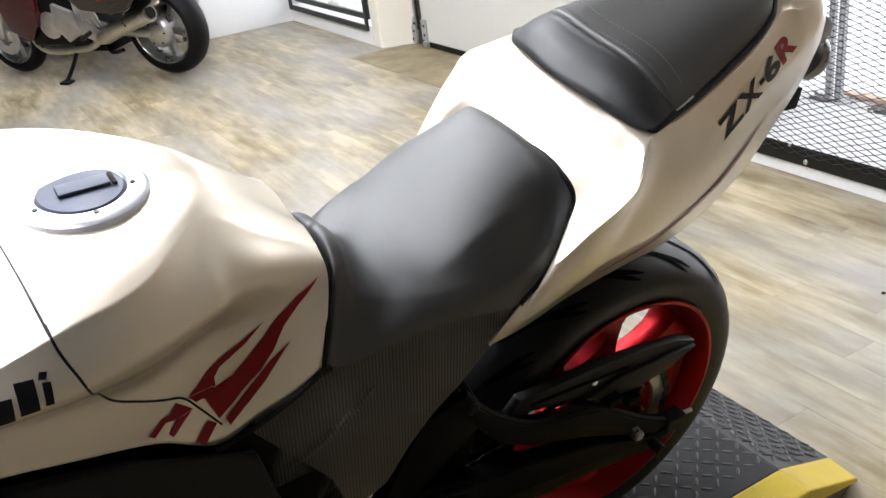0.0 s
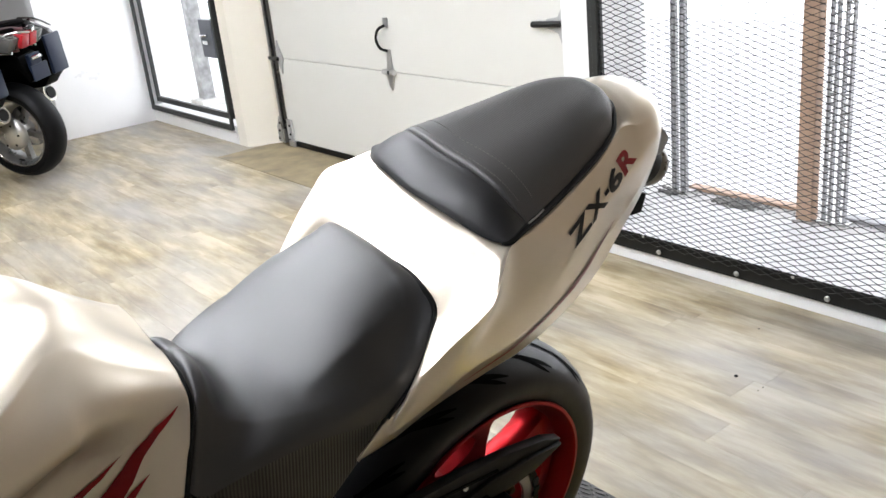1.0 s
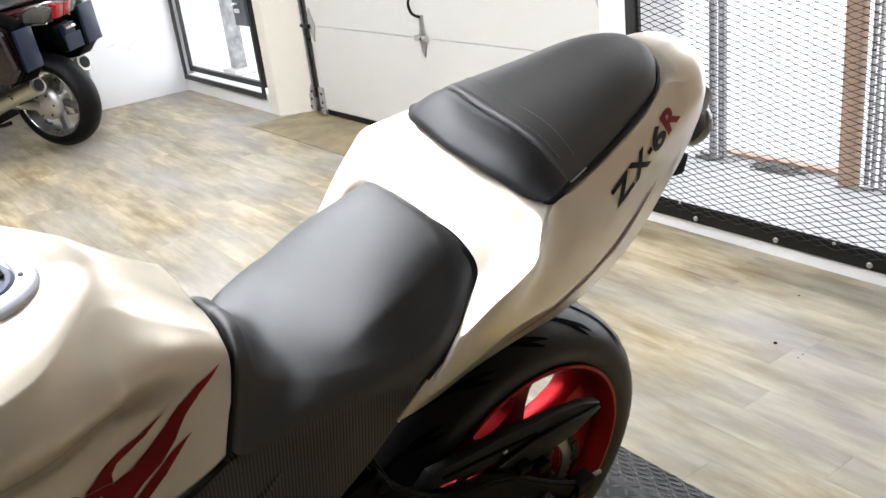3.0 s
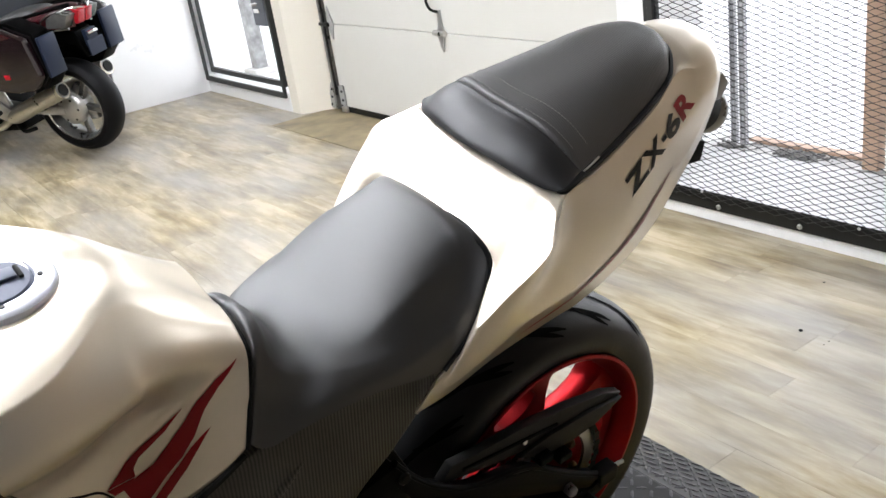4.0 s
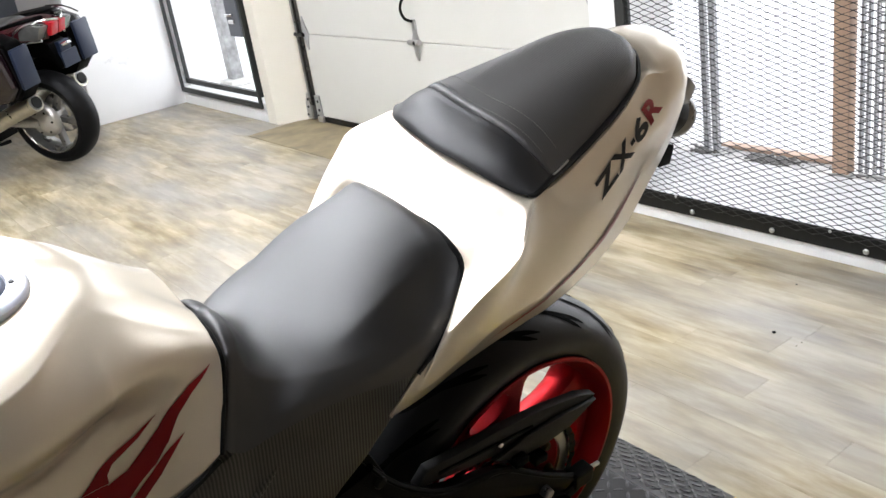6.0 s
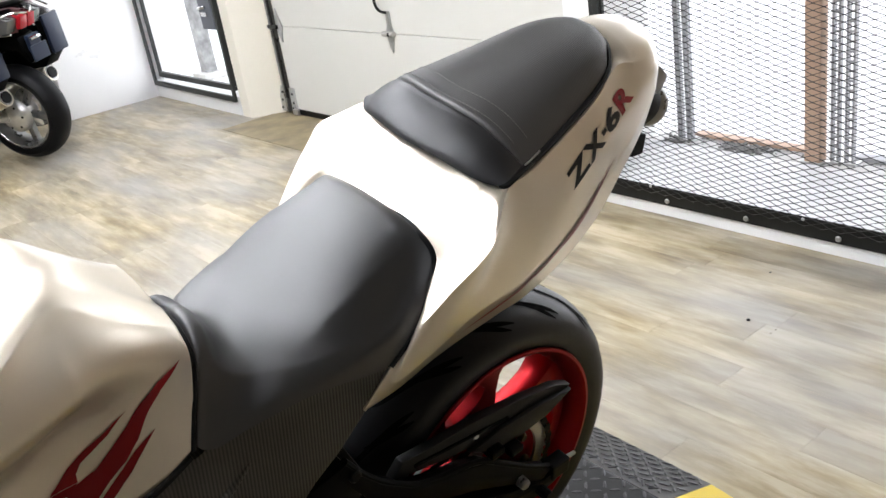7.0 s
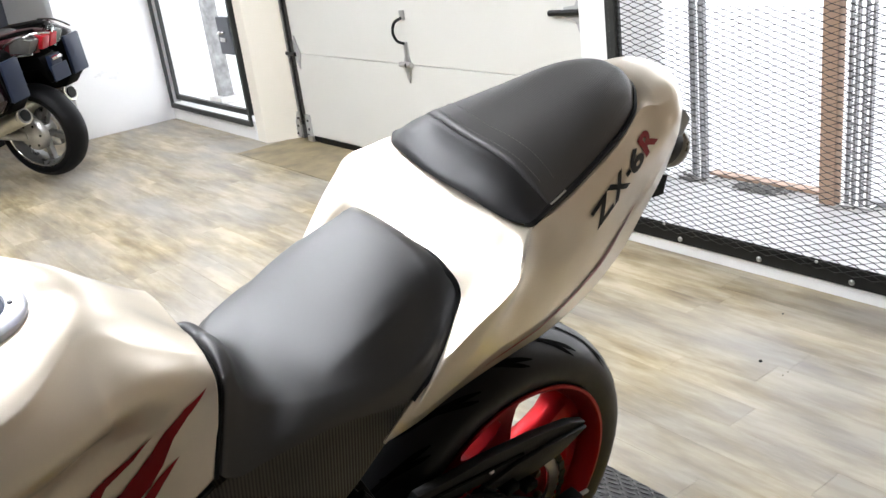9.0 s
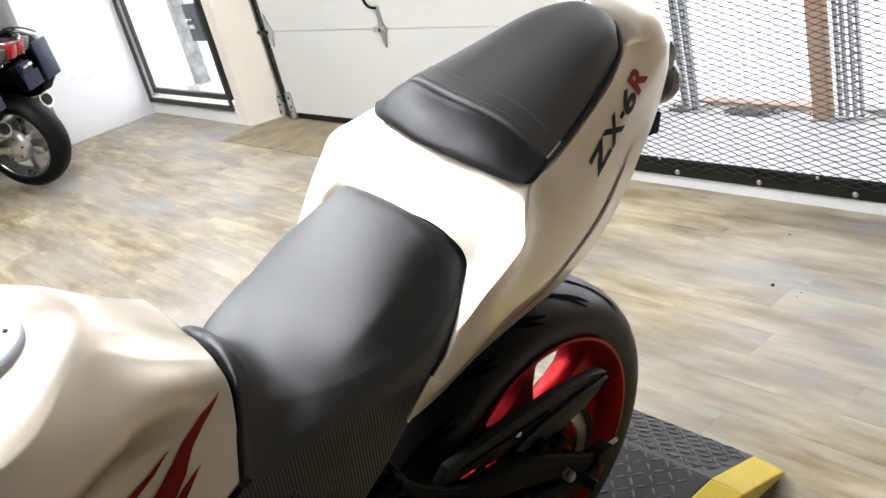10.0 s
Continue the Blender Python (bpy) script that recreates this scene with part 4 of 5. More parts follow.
for back in (0.010, 0.036):
    seam = []
    for y in (-0.108, -0.085, -0.05, 0.0, 0.05, 0.085, 0.108, 0.118):
        x = 0.079 - back - 0.012 * (abs(y) / 0.085) ** 2
        p, n, _, _ = pad_tree.ray_cast(Vector((x, y, 1.2)), Vector((0, 0, -1)))
        if p is not None:
            seam.append(p + Vector((0, 0, 0.0003)))
    run = spline(seam, 91)
    bm = bmesh.new()
    for a, b in zip(run[0::2], run[1::2]):
        bm_tube([a, b], 0.0007, 2, 5, bm)
    tagged(part("stitching", bm, THREAD, pad, "pale grey thread"), kind="stuff")
edge = [(0.097, 0.143, 0.620), (0.088, 0.147, 0.620), (0.074, 0.146, 0.623), (0.036, 0.137, 0.629), (0.0, 0.130, 0.634), (-0.066, 0.114, 0.647), (-0.142, 0.094, 0.665), (-0.188, 0.077, 0.681), (-0.213, 0.058, 0.693), (-0.228, 0.040, 0.703), (-0.240, 0.014, 0.709)]
part("piping", bm_tube(edge, lambda u: 0.0015 + 0.0035 * min(1.0, u * 8), 50, 8), TRIMBLACK, pad, "", True)
part("strap_end", bm_tube([(0.046, 0.140, 0.632), (0.030, 0.138, 0.636), (0.012, 0.134, 0.640)], 0.0016, 10, 6), ALLOY, pad, "pale strap end")

# rider's seat
# lines running along the rider's seat, from its crest to its left hem
SEAT_CREST = [(0.202, 0, 0.575), (0.205, 0, 0.592), (0.228, 0, 0.598), (0.27, 0, 0.584), (0.33, 0, 0.552), (0.39, 0, 0.516), (0.435, 0, 0.502), (0.462, 0, 0.506), (0.48, 0, 0.53), (0.492, 0, 0.545), (0.506, 0, 0.55), (0.514, 0, 0.54)]
SEAT_TOP = [(0.2, 0.055, 0.57), (0.203, 0.055, 0.587), (0.226, 0.055, 0.594), (0.27, 0.055, 0.578), (0.33, 0.055, 0.547), (0.39, 0.052, 0.509), (0.435, 0.046, 0.502), (0.464, 0.042, 0.503), (0.481, 0.042, 0.532), (0.496, 0.034, 0.558), (0.51, 0.034, 0.565), (0.519, 0.032, 0.553)]
SEAT_SHOULDER = [(0.198, 0.096, 0.56), (0.2, 0.1, 0.576), (0.222, 0.094, 0.578), (0.262, 0.098, 0.56), (0.326, 0.102, 0.53), (0.386, 0.096, 0.503), (0.434, 0.083, 0.496), (0.467, 0.076, 0.5), (0.487, 0.075, 0.524), (0.499, 0.066, 0.558), (0.512, 0.066, 0.564), (0.521, 0.062, 0.552)]
SEAT_ROLL = [(0.198, 0.124, 0.53), (0.198, 0.131, 0.545), (0.22, 0.124, 0.524), (0.256, 0.129, 0.498), (0.32, 0.136, 0.483), (0.38, 0.133, 0.482), (0.426, 0.125, 0.487), (0.464, 0.113, 0.492), (0.496, 0.106, 0.512), (0.506, 0.096, 0.541), (0.518, 0.098, 0.547), (0.525, 0.092, 0.538)]
SEAT_SIDE = [(0.23, 0.134, 0.466), (0.236, 0.144, 0.472), (0.254, 0.143, 0.475), (0.292, 0.146, 0.468), (0.348, 0.147, 0.462), (0.401, 0.145, 0.463), (0.45, 0.142, 0.466), (0.49, 0.136, 0.466), (0.515, 0.13, 0.478), (0.528, 0.123, 0.498), (0.537, 0.122, 0.503), (0.541, 0.114, 0.498)]
SEAT_HEM = [(0.284, 0.136, 0.428), (0.287, 0.147, 0.427), (0.3, 0.1475, 0.428), (0.328, 0.148, 0.432), (0.372, 0.148, 0.442), (0.415, 0.147, 0.447), (0.462, 0.146, 0.447), (0.502, 0.144, 0.444), (0.53, 0.142, 0.439), (0.546, 0.14, 0.443), (0.554, 0.138, 0.45), (0.557, 0.13, 0.456)]
SEAT = [list(row) for row in zip(SEAT_CREST, SEAT_TOP, SEAT_SHOULDER, SEAT_ROLL, SEAT_SIDE, SEAT_HEM)]
seat_skin = skin(creased(SEAT, 3, 0.22), 120, 60, cap=True, tilt=lambda x: 0.05 * ease(x, 0.20, 0.30) * ease(x, 0.50, 0.36) - 0.22 * ease(x, 0.45, 0.51), right=lambda x: 1.0 - 0.28 * ease(x, 0.34, 0.50))
seat = part("rider_seat", softened(seat_skin, 40, lambda p: 0.225 < p.x < 0.49 and abs(p.y) < 0.105 and p.z > 0.475), VINYL, bike, "black vinyl rider seat with a raised front lip", True)
part("seat_piping_and_gap", bm_tube([(0.205, 0.0, 0.590), (0.203, 0.055, 0.585), (0.200, 0.101, 0.574), (0.199, 0.133, 0.541), (0.236, 0.145, 0.470), (0.287, 0.148, 0.426)], 0.004, 40, 8), TRIMBLACK, seat, "", True)
# Front tube: the dark of the gap to the tank, put in as black.
part("seat_piping_and_gap", bm_tube([(0.517, 0.0, 0.552), (0.522, 0.040, 0.564), (0.524, 0.075, 0.561), (0.528, 0.103, 0.543), (0.542, 0.121, 0.504), (0.559, 0.134, 0.446)], 0.003, 40, 8), TRIMBLACK, seat, "", True)

# ribbed side panel below the seat
PANEL = [(0.600, 0.404), (0.562, 0.424), (0.540, 0.432), (0.470, 0.452), (0.385, 0.450), (0.292, 0.436), (0.268, 0.412), (0.285, 0.380), (0.318, 0.345), (0.360, 0.305), (0.405, 0.272), (0.440, 0.235), (0.480, 0.180), (0.560, 0.150), (0.660, 0.190), (0.720, 0.300), (0.712, 0.385), (0.690, 0.396), (0.640, 0.397)]
panel = part("side_panel", bm_prism(PANEL, 0.03, 0.128, 0.010), CARBON, bike, "black finely ribbed side panel", True)
part("panel_crease", bm_tube([(0.480, 0.124, 0.385), (0.520, 0.128, 0.352), (0.580, 0.128, 0.315), (0.640, 0.122, 0.290)], lambda u: 0.002 + 0.004 * math.sin(math.pi * u), 24, 8), CARBON, panel, "", True)
part("panel_trim", bm_tube([(0.560, 0.126, 0.430), (0.600, 0.132, 0.416), (0.650, 0.138, 0.404), (0.700, 0.146, 0.402)], 0.004, 20, 6), TRIMBLACK, panel, "", True)
part("right_panel", bm_prism(PANEL, -0.128, -0.03, 0.010), CARBON, bike)

# chassis, engine and lower fairing, all black
part("main_spar", bm_prism([(0.48, 0.02), (0.56, 0.00), (0.62, 0.15), (0.80, 0.33), (1.02, 0.45), (1.02, 0.54), (0.80, 0.49), (0.66, 0.42), (0.55, 0.25)], 0.09, 0.128, 0.012), BLACKPLASTIC, bike, "black frame spar", True)
part("engine", bm_box((0.56, -0.15, -0.10), (0.98, 0.13, 0.30), 0.03), BLACKPLASTIC, bike, "black engine block", True)
part("lower_fairing", bm_prism([(0.66, 0.385), (0.80, 0.455), (1.05, 0.520), (1.15, 0.30), (1.10, -0.05), (0.70, -0.12), (0.60, 0.10)], 0.148, 0.165, 0.008), TRIMBLACK, bike, "black lower fairing", True)
part("undertray", bm_prism([(0.30, 0.42), (0.20, 0.40), (0.02, 0.41), (-0.12, 0.46), (-0.26, 0.58), (-0.24, 0.62), (0.10, 0.56), (0.30, 0.50)], -0.07, 0.07, 0.01), BLACKPLASTIC, bike, "black undertray", True)
part("hugger", bm_prism([(0.345, 0.30), (0.30, 0.20), (0.325, 0.10), (0.35, 0.02), (0.40, 0.05), (0.40, 0.30)], -0.09, 0.10, 0.01), BLACKPLASTIC, bike, "", True)

# tail lamp, silencer mouth and plate bracket
part("tail_lamp", bm_prism([(-0.330, 0.590), (-0.395, 0.625), (-0.420, 0.600), (-0.405, 0.575), (-0.340, 0.560)], -0.045, 0.030, 0.006), DARKALLOY, bike, "dark smoked tail lamp", True)
CAN = Matrix.Translation((-0.425, -0.005, 0.535)) @ Matrix.Rotation(radians(-24), 4, "Y")
bm = bm_lathe([(0.028, 0.006), (0.030, 0.0), (0.037, 0.0), (0.040, 0.006), (0.040, 0.020), (0.038, 0.024), (0.037, 0.13), (0.030, 0.14)], 32, "X")
bm.transform(CAN)
silencer = part("silencer", bm, DARKALLOY, bike, "dark steel silencer mouth under the tail", True)
bm = bm_lathe([(0.0001, 0.02), (0.029, 0.02), (0.029, 0.004)], 24, "X")
bm.transform(CAN)
part("bore", bm, DARKHOLE, silencer)
bm = bm_lathe([(0.0395, 0.030), (0.0415, 0.034), (0.0415, 0.120), (0.037, 0.126)], 32, "X")
bm.transform(CAN)
part("sleeve", bm, BLACKSTEEL, silencer, "black silencer sleeve", True)
part("plate_bracket", bm_prism([(-0.270, 0.520), (-0.375, 0.500), (-0.405, 0.490), (-0.400, 0.452), (-0.370, 0.455), (-0.280, 0.490)], -0.03, 0.012, 0.004), BLACKPLASTIC, bike, "", True)

# rear wheel
wheel = new("rear_wheel")
wheel.parent = bike
HALF = [(0.226, 0.070), (0.234, 0.073), (0.246, 0.078), (0.260, 0.080), (0.272, 0.0785), (0.284, 0.071), (0.296, 0.056), (0.305, 0.038), (0.3105, 0.018), (0.312, 0.0)]
prof = HALF + [(r, -o) for r, o in HALF[-2::-1]]
part("tyre", bm_lathe(prof, 120), RUBBER, wheel, "black sport tyre with curved grooves", True)


def crown(o):
    o = abs(o)
    for (r1, o1), (r0, o0) in zip(HALF[4:], HALF[5:]):
        if o0 <= o <= o1:
            return r0 + (r1 - r0) * (o - o0) / (o1 - o0)
    return 0.272


for s in (1, -1):
    verts, faces = [], []
    for k in range(16):
        th0 = 2 * math.pi * (k + (0.5 if s < 0 else 0)) / 16
        for oa, ob_, sweep, wd, ph in ((0.005, 0.064, 0.50, 0.0085, 0.0), (0.030, 0.071, 0.26, 0.0065, 0.20)):
            b0 = len(verts)
            for i in range(25):
                u = i / 24
                o = oa + (ob_ - oa) * u
                th = th0 + ph + sweep * (u ** 1.5)
                w = wd * min(1.0, 0.25 + 5 * u, 0.25 + 5 * (1 - u))
                for d in (-1, 1):
                    oo = o + d * w * 0.45
                    r = crown(oo) + 0.0010
                    t2 = th - d * w * 0.21 / r
                    verts.append((r * math.cos(t2), s * oo, r * math.sin(t2)))
            for i in range(24):
                faces.append((b0 + 2 * i, b0 + 2 * i + 1, b0 + 2 * i + 3, b0 + 2 * i + 2))
    mesh_ob("tread", verts, faces, GROOVE, wheel)["kind"] = "stuff"
rim = part("rim", bm_lathe([(0.229, 0.071), (0.2325, 0.075), (0.2315, 0.0785), (0.226, 0.079), (0.221, 0.075), (0.217, 0.064), (0.207, 0.052), (0.203, 0.020), (0.203, -0.020), (0.207, -0.052), (0.217, -0.064), (0.221, -0.075), (0.226, -0.079), (0.2315, -0.0785), (0.2325, -0.075), (0.229, -0.071)], 96), REDRIM, wheel, "bright red cast rim", True)
for k in range(6):
    a = radians(97 + 60 * k)
    bm = bmesh.new()
    secs = []
    for r, w, d in ((0.045, 0.030, 0.032), (0.085, 0.022, 0.028), (0.125, 0.020, 0.025), (0.160, 0.024, 0.025), (0.185, 0.036, 0.028), (0.197, 0.052, 0.033), (0.206, 0.070, 0.040)):
        secs.append([bm.verts.new((r, sy * d + 0.006, sx * w)) for sx, sy in ((1, 0.6), (0.75, 1), (-0.75, 1), (-1, 0.6), (-1, -0.6), (-0.7, -1), (0.7, -1), (1, -0.6))])
    for p, q in zip(secs, secs[1:]):
        for i in range(8):
            bm.faces.new((p[i], p[(i + 1) % 8], q[(i + 1) % 8], q[i]))
    bm.faces.new(secs[0])
    bm.faces.new(secs[-1])
    bm.transform(Matrix.Rotation(-a, 4, "Y"))
    part("spoke", bm, REDRIM, rim, "", True)
for k in range(3):
    bm = bmesh.new()
    rows = []
    for i in range(25):
        u = -1 + 2 * i / 24
        a = radians(70 + 27 * u + 120 * k)
        gap = 0.027 * math.sqrt(max(0.0, 1 - (u / 0.62) ** 2))
        rows.append([[bm.verts.new((r * math.cos(a), y, r * math.sin(a))) for y in (0.040, -0.014)] for r in (0.045, 0.155 - gap, 0.155 + gap, 0.206)])
    for p, q in zip(rows, rows[1:]):
        for m, n in ((0, 1), (2, 3)):
            bm.faces.new((p[m][0], p[n][0], q[n][0], q[m][0]))
            bm.faces.new((p[m][1], q[m][1], q[n][1], p[n][1]))
        for m in (1, 2):
            bm.faces.new((p[m][0], q[m][0], q[m][1], p[m][1]))
    bmesh.ops.remove_doubles(bm, verts=bm.verts, dist=0.0002)
    bmesh.ops.recalc_face_normals(bm, faces=bm.faces)
    part("spoke_web", bm, REDRIM, rim, "red web with an oval hole")
part("hub", bm_lathe([(0.0001, 0.062), (0.030, 0.062), (0.050, 0.050), (0.054, 0.0), (0.050, -0.05), (0.030, -0.062), (0.0001, -0.062)], 36), REDRIM, rim, "", True)
teeth = []
for i in range(43 * 4):
    teeth.append(0.112 if i % 4 in (1, 2) else 0.105)
bm = bmesh.new()
ring = [[], [], [], []]
for i, r in enumerate(teeth):
    a = 2 * math.pi * i / len(teeth)
    for k, (rr, y) in enumerate(((0.082, 0.086), (r, 0.086), (r, 0.080), (0.082, 0.080))):
        ring[k].append(bm.verts.new((rr * math.cos(a), y, rr * math.sin(a))))
for i in range(len(teeth)):
    j = (i + 1) % len(teeth)
    for k in range(4):
        bm.faces.new((ring[k][i], ring[k][j], ring[(k + 1) % 4][j], ring[(k + 1) % 4][i]))
part("sprocket", bm, ALLOY, wheel, "grey toothed sprocket")
part("sprocket_carrier", bm_lathe([(0.0001, 0.079), (0.050, 0.079), (0.083, 0.078), (0.083, 0.072), (0.04, 0.066)], 40), REDRIM, wheel, "", True)
for k in range(6):
    a = radians(20 + 60 * k)
    bolt("sprocket_nut", (0.062 * math.cos(a), 0.079, 0.062 * math.sin(a)), 0.009, 0.010, GOLD, wheel)
part("brake_disc", bm_lathe([(0.06, -0.084), (0.11, -0.084), (0.11, -0.089), (0.06, -0.089)], 48, closed=True), ALLOY, wheel, "", True)

# chain: plates along both runs and round the sprocket
bm = bmesh.new()
runs = []
for i in range(60):
    runs.append((0.55 - 0.55 * i / 59, 0.109 - 0.055 * (1 - i / 59), 0.0))
for i in range(28):
    a = math.pi / 2 + math.pi * i / 27
    runs.append((0.109 * math.cos(a), 0.109 * math.sin(a), 0.0))
for i in range(60):
    runs.append((0.55 * i / 59, -0.109 + 0.075 * i / 59, 0.0))
for i in range(0, len(runs) - 1):
    x0, z0, _ = runs[i]
    x1, z1, _ = runs[i + 1]
    yy = 0.0895 if i % 2 else 0.0915
    d = Vector((x1 - x0, 0, z1 - z0))
    n = Vector((-d.z, 0, d.x)).normalized() * 0.0065
    for y0, y1 in ((yy, yy + 0.0018), (0.0755 - (yy - 0.0895), 0.0773 - (yy - 0.0895))):
        vs = [bm.verts.new((x0 + sx * n.x, y, z0 + sx * n.z)) for sx in (1, -1) for y in (y0, y1)] + [bm.verts.new((x1 + sx * n.x, y, z1 + sx * n.z)) for sx in (1, -1) for y in (y0, y1)]
        for q in ((0, 1, 3, 2), (4, 5, 7, 6), (0, 1, 5, 4), (2, 3, 7, 6), (0, 2, 6, 4), (1, 3, 7, 5)):
            bm.faces.new([vs[t] for t in q])
chain = part("chain", bm, BLACKSTEEL, bike, "dark oily drive chain")
chain["kind"] = "stuff"

# swing arm and chain guard
ARM = [(0.352, 0.275), (0.326, 0.236), (0.292, 0.196), (0.237, 0.150), (0.181, 0.126), (0.134, 0.116), (0.085, 0.097), (0.029, 0.052), (-0.015, 0.017), (-0.057, -0.012), (-0.085, -0.030)]
BRACE = ARM + [(-0.060, -0.042), (0.000, -0.010), (0.060, 0.024), (0.112, 0.052), (0.170, 0.076), (0.232, 0.104), (0.285, 0.140), (0.330, 0.200), (0.370, 0.262)]
BEAM = [(0.420, 0.130), (0.313, 0.084), (0.240, 0.070), (0.176, 0.046), (0.122, 0.034), (0.060, 0.006), (-0.061, -0.043), (-0.098, -0.034), (-0.098, -0.066), (-0.040, -0.074), (0.100, -0.044), (0.300, -0.024), (0.480, -0.014), (0.500, 0.060)]
arm = part("swing_arm", bm_prism(BEAM, 0.096, 0.130, 0.006), ARMBLACK, bike, "black braced swing arm", True)
part("arm_brace", bm_prism(BRACE, 0.098, 0.127, 0.004), ARMBLACK, arm, "curved black upper brace", True)
part("arm_pivot_plate", bm_prism([(0.330, 0.200), (0.352, 0.275), (0.420, 0.262), (0.500, 0.120), (0.500, 0.062), (0.420, 0.132)], 0.098, 0.126, 0.005), ARMBLACK, arm, "", True)
part("beam_edge", bm_tube([(0.400, 0.129, 0.118), (0.313, 0.130, 0.080), (0.240, 0.130, 0.066), (0.122, 0.130, 0.031), (0.040, 0.130, -0.004), (-0.050, 0.130, -0.042)], 0.0028, 40, 6), BLACKPLASTIC, arm, "", True)
part("arm_edge", bm_tube([(x, 0.119, z + 0.001) for x, z in ARM], 0.0065, 50, 8), BLACKPLASTIC, arm, "", True)
part("right_arm", bm_prism([(0.50, 0.14), (0.20, 0.06), (-0.10, 0.0), (-0.10, -0.06), (0.20, -0.04), (0.50, -0.02)], -0.128, -0.098, 0.006), ARMBLACK, arm)
part("axle_nut", bm_lathe([(0.0001, 0.144), (0.008, 0.144), (0.011, 0.141), (0.012, 0.128)], 6), DARKALLOY, arm, "bright axle nut")
part("adjuster", bm_box((-0.125, 0.104, -0.055), (-0.080, 0.134, -0.022), 0.004), BLACKSTEEL, arm, "black chain adjuster")
part("adjuster_bolt", bm_tube([(-0.12, 0.118, -0.038), (-0.135, 0.118, -0.040), (-0.155, 0.118, -0.043)], 0.0045, 6, 8), ZINC, arm)
part("paddock_bobbin", bm_tube([(-0.05, 0.128, -0.055), (-0.05, 0.142, -0.055), (-0.05, 0.156, -0.055)], 0.011, 6, 10), BLACKSTEEL, arm)
bolt("pivot_bolt", (0.342, 0.128, 0.250), 0.010, 0.006, BLACKSTEEL, arm)
GUARD = [(-0.138, 0.127), (-0.095, 0.148), (-0.002, 0.168), (0.095, 0.181), (0.173, 0.184), (0.240, 0.190), (0.262, 0.165), (0.150, 0.138), (0.050, 0.122), (-0.030, 0.118), (-0.112, 0.116)]
guard = part("chain_guard", bm_prism(GUARD, 0.090, 0.108, 0.0025), GUARDBLACK, bike, "black finned chain guard", True)
part("guard_fin", bm_prism([(-0.134, 0.124), (-0.060, 0.134), (0.040, 0.138), (0.110, 0.128), (0.060, 0.100), (-0.010, 0.092), (-0.070, 0.098)], 0.104, 0.116, 0.003), GUARDBLACK, guard, "raised lower fin", True)
part("guard_rib", bm_tube([(0.02, 0.109, 0.146), (0.10, 0.109, 0.156), (0.22, 0.109, 0.170)], 0.003, 12, 6), BLACKPLASTIC, guard)
bolt("guard_screw", (0.092, 0.108, 0.150), 0.006, 0.004, CHROME, guard)
for x, z in ((0.06, 0.098), (0.015, 0.075)):
    part("hose_clip", bm_box((x - 0.014, 0.10, z), (x + 0.014, 0.132, z + 0.016), 0.003), BLACKPLASTIC, arm)
part("rearset", bm_prism([(0.34, 0.10), (0.40, 0.12), (0.47, 0.05), (0.46, -0.02), (0.40, -0.02)], 0.132, 0.150, 0.005), BLACKPLASTIC, bike, "black footrest hanger", True)
part("footrest", bm_tube([(0.40, 0.150, 0.02), (0.39, 0.19, 0.015), (0.385, 0.235, 0.012)], 0.012, 8, 10), ALLOY, bike)
part("side_stand", bm_tube([(0.60, 0.12, -0.08), (0.63, 0.18, -0.16), (0.66, 0.235, -0.245)], 0.012, 10, 10), BLACKSTEEL, bike)
# front wheel, fork and nose, beyond the tank
front = new("front_wheel")
front.parent = bike
front.location = (1.39, 0, -0.008)
FH = [(0.224, 0.045), (0.236, 0.054), (0.262, 0.060), (0.284, 0.052), (0.297, 0.030), (0.302, 0.0)]
part("tyre", bm_lathe(FH + [(r, -o) for r, o in FH[-2::-1]], 72), RUBBER, front, "", True)
part("rim", bm_lathe([(0.224, 0.045), (0.230, 0.050), (0.205, 0.03), (0.205, -0.03), (0.230, -0.05), (0.224, -0.045)], 64), REDRIM, front, "", True)
for k in range(6):
    bm = bm_box((0.02, -0.012, -0.012), (0.206, 0.012, 0.012), 0.003)
    bm.transform(Matrix.Rotation(radians(60 * k), 4, "Y"))
    part("spoke", bm, REDRIM, front)
for s in (-1, 1):
    part("fork_leg", bm_tube([(1.39, 0.10 * s, 0.0), (1.27, 0.10 * s, 0.30), (1.13, 0.10 * s, 0.62)], 0.026, 8, 14), ALLOY, bike)
part("nose_fairing", skin([[(1.05, 0, 0.52), (1.05, 0.14, 0.50), (1.05, 0.20, 0.40), (1.05, 0.21, 0.25)], [(1.25, 0, 0.66), (1.25, 0.13, 0.60), (1.25, 0.19, 0.46), (1.22, 0.19, 0.25)], [(1.50, 0, 0.52), (1.50, 0.08, 0.50), (1.48, 0.11, 0.42), (1.40, 0.13, 0.28)], [(1.58, 0, 0.40), (1.58, 0.02, 0.40), (1.56, 0.03, 0.38), (1.50, 0.05, 0.30)]], 30, 24), PEARL, bike, "", True)
for s in (-1, 1):
    part("handlebar", bm_tube([(1.10, 0.11 * s, 0.60), (1.06, 0.22 * s, 0.60), (1.00, 0.34 * s, 0.585)], 0.015, 10, 10), BLACKPLASTIC, bike)


# ---- lift platform ----
PLAT = 0.150
lift = thing("lift_table", "black tread plate motorcycle lift with yellow edges", "lift", pose(0, 0, 0))
part("deck", bm_box((5.80, -4.4, 0.02), (6.459, -1.514, PLAT), 0.003), RAMP, lift, "black tread plate deck")


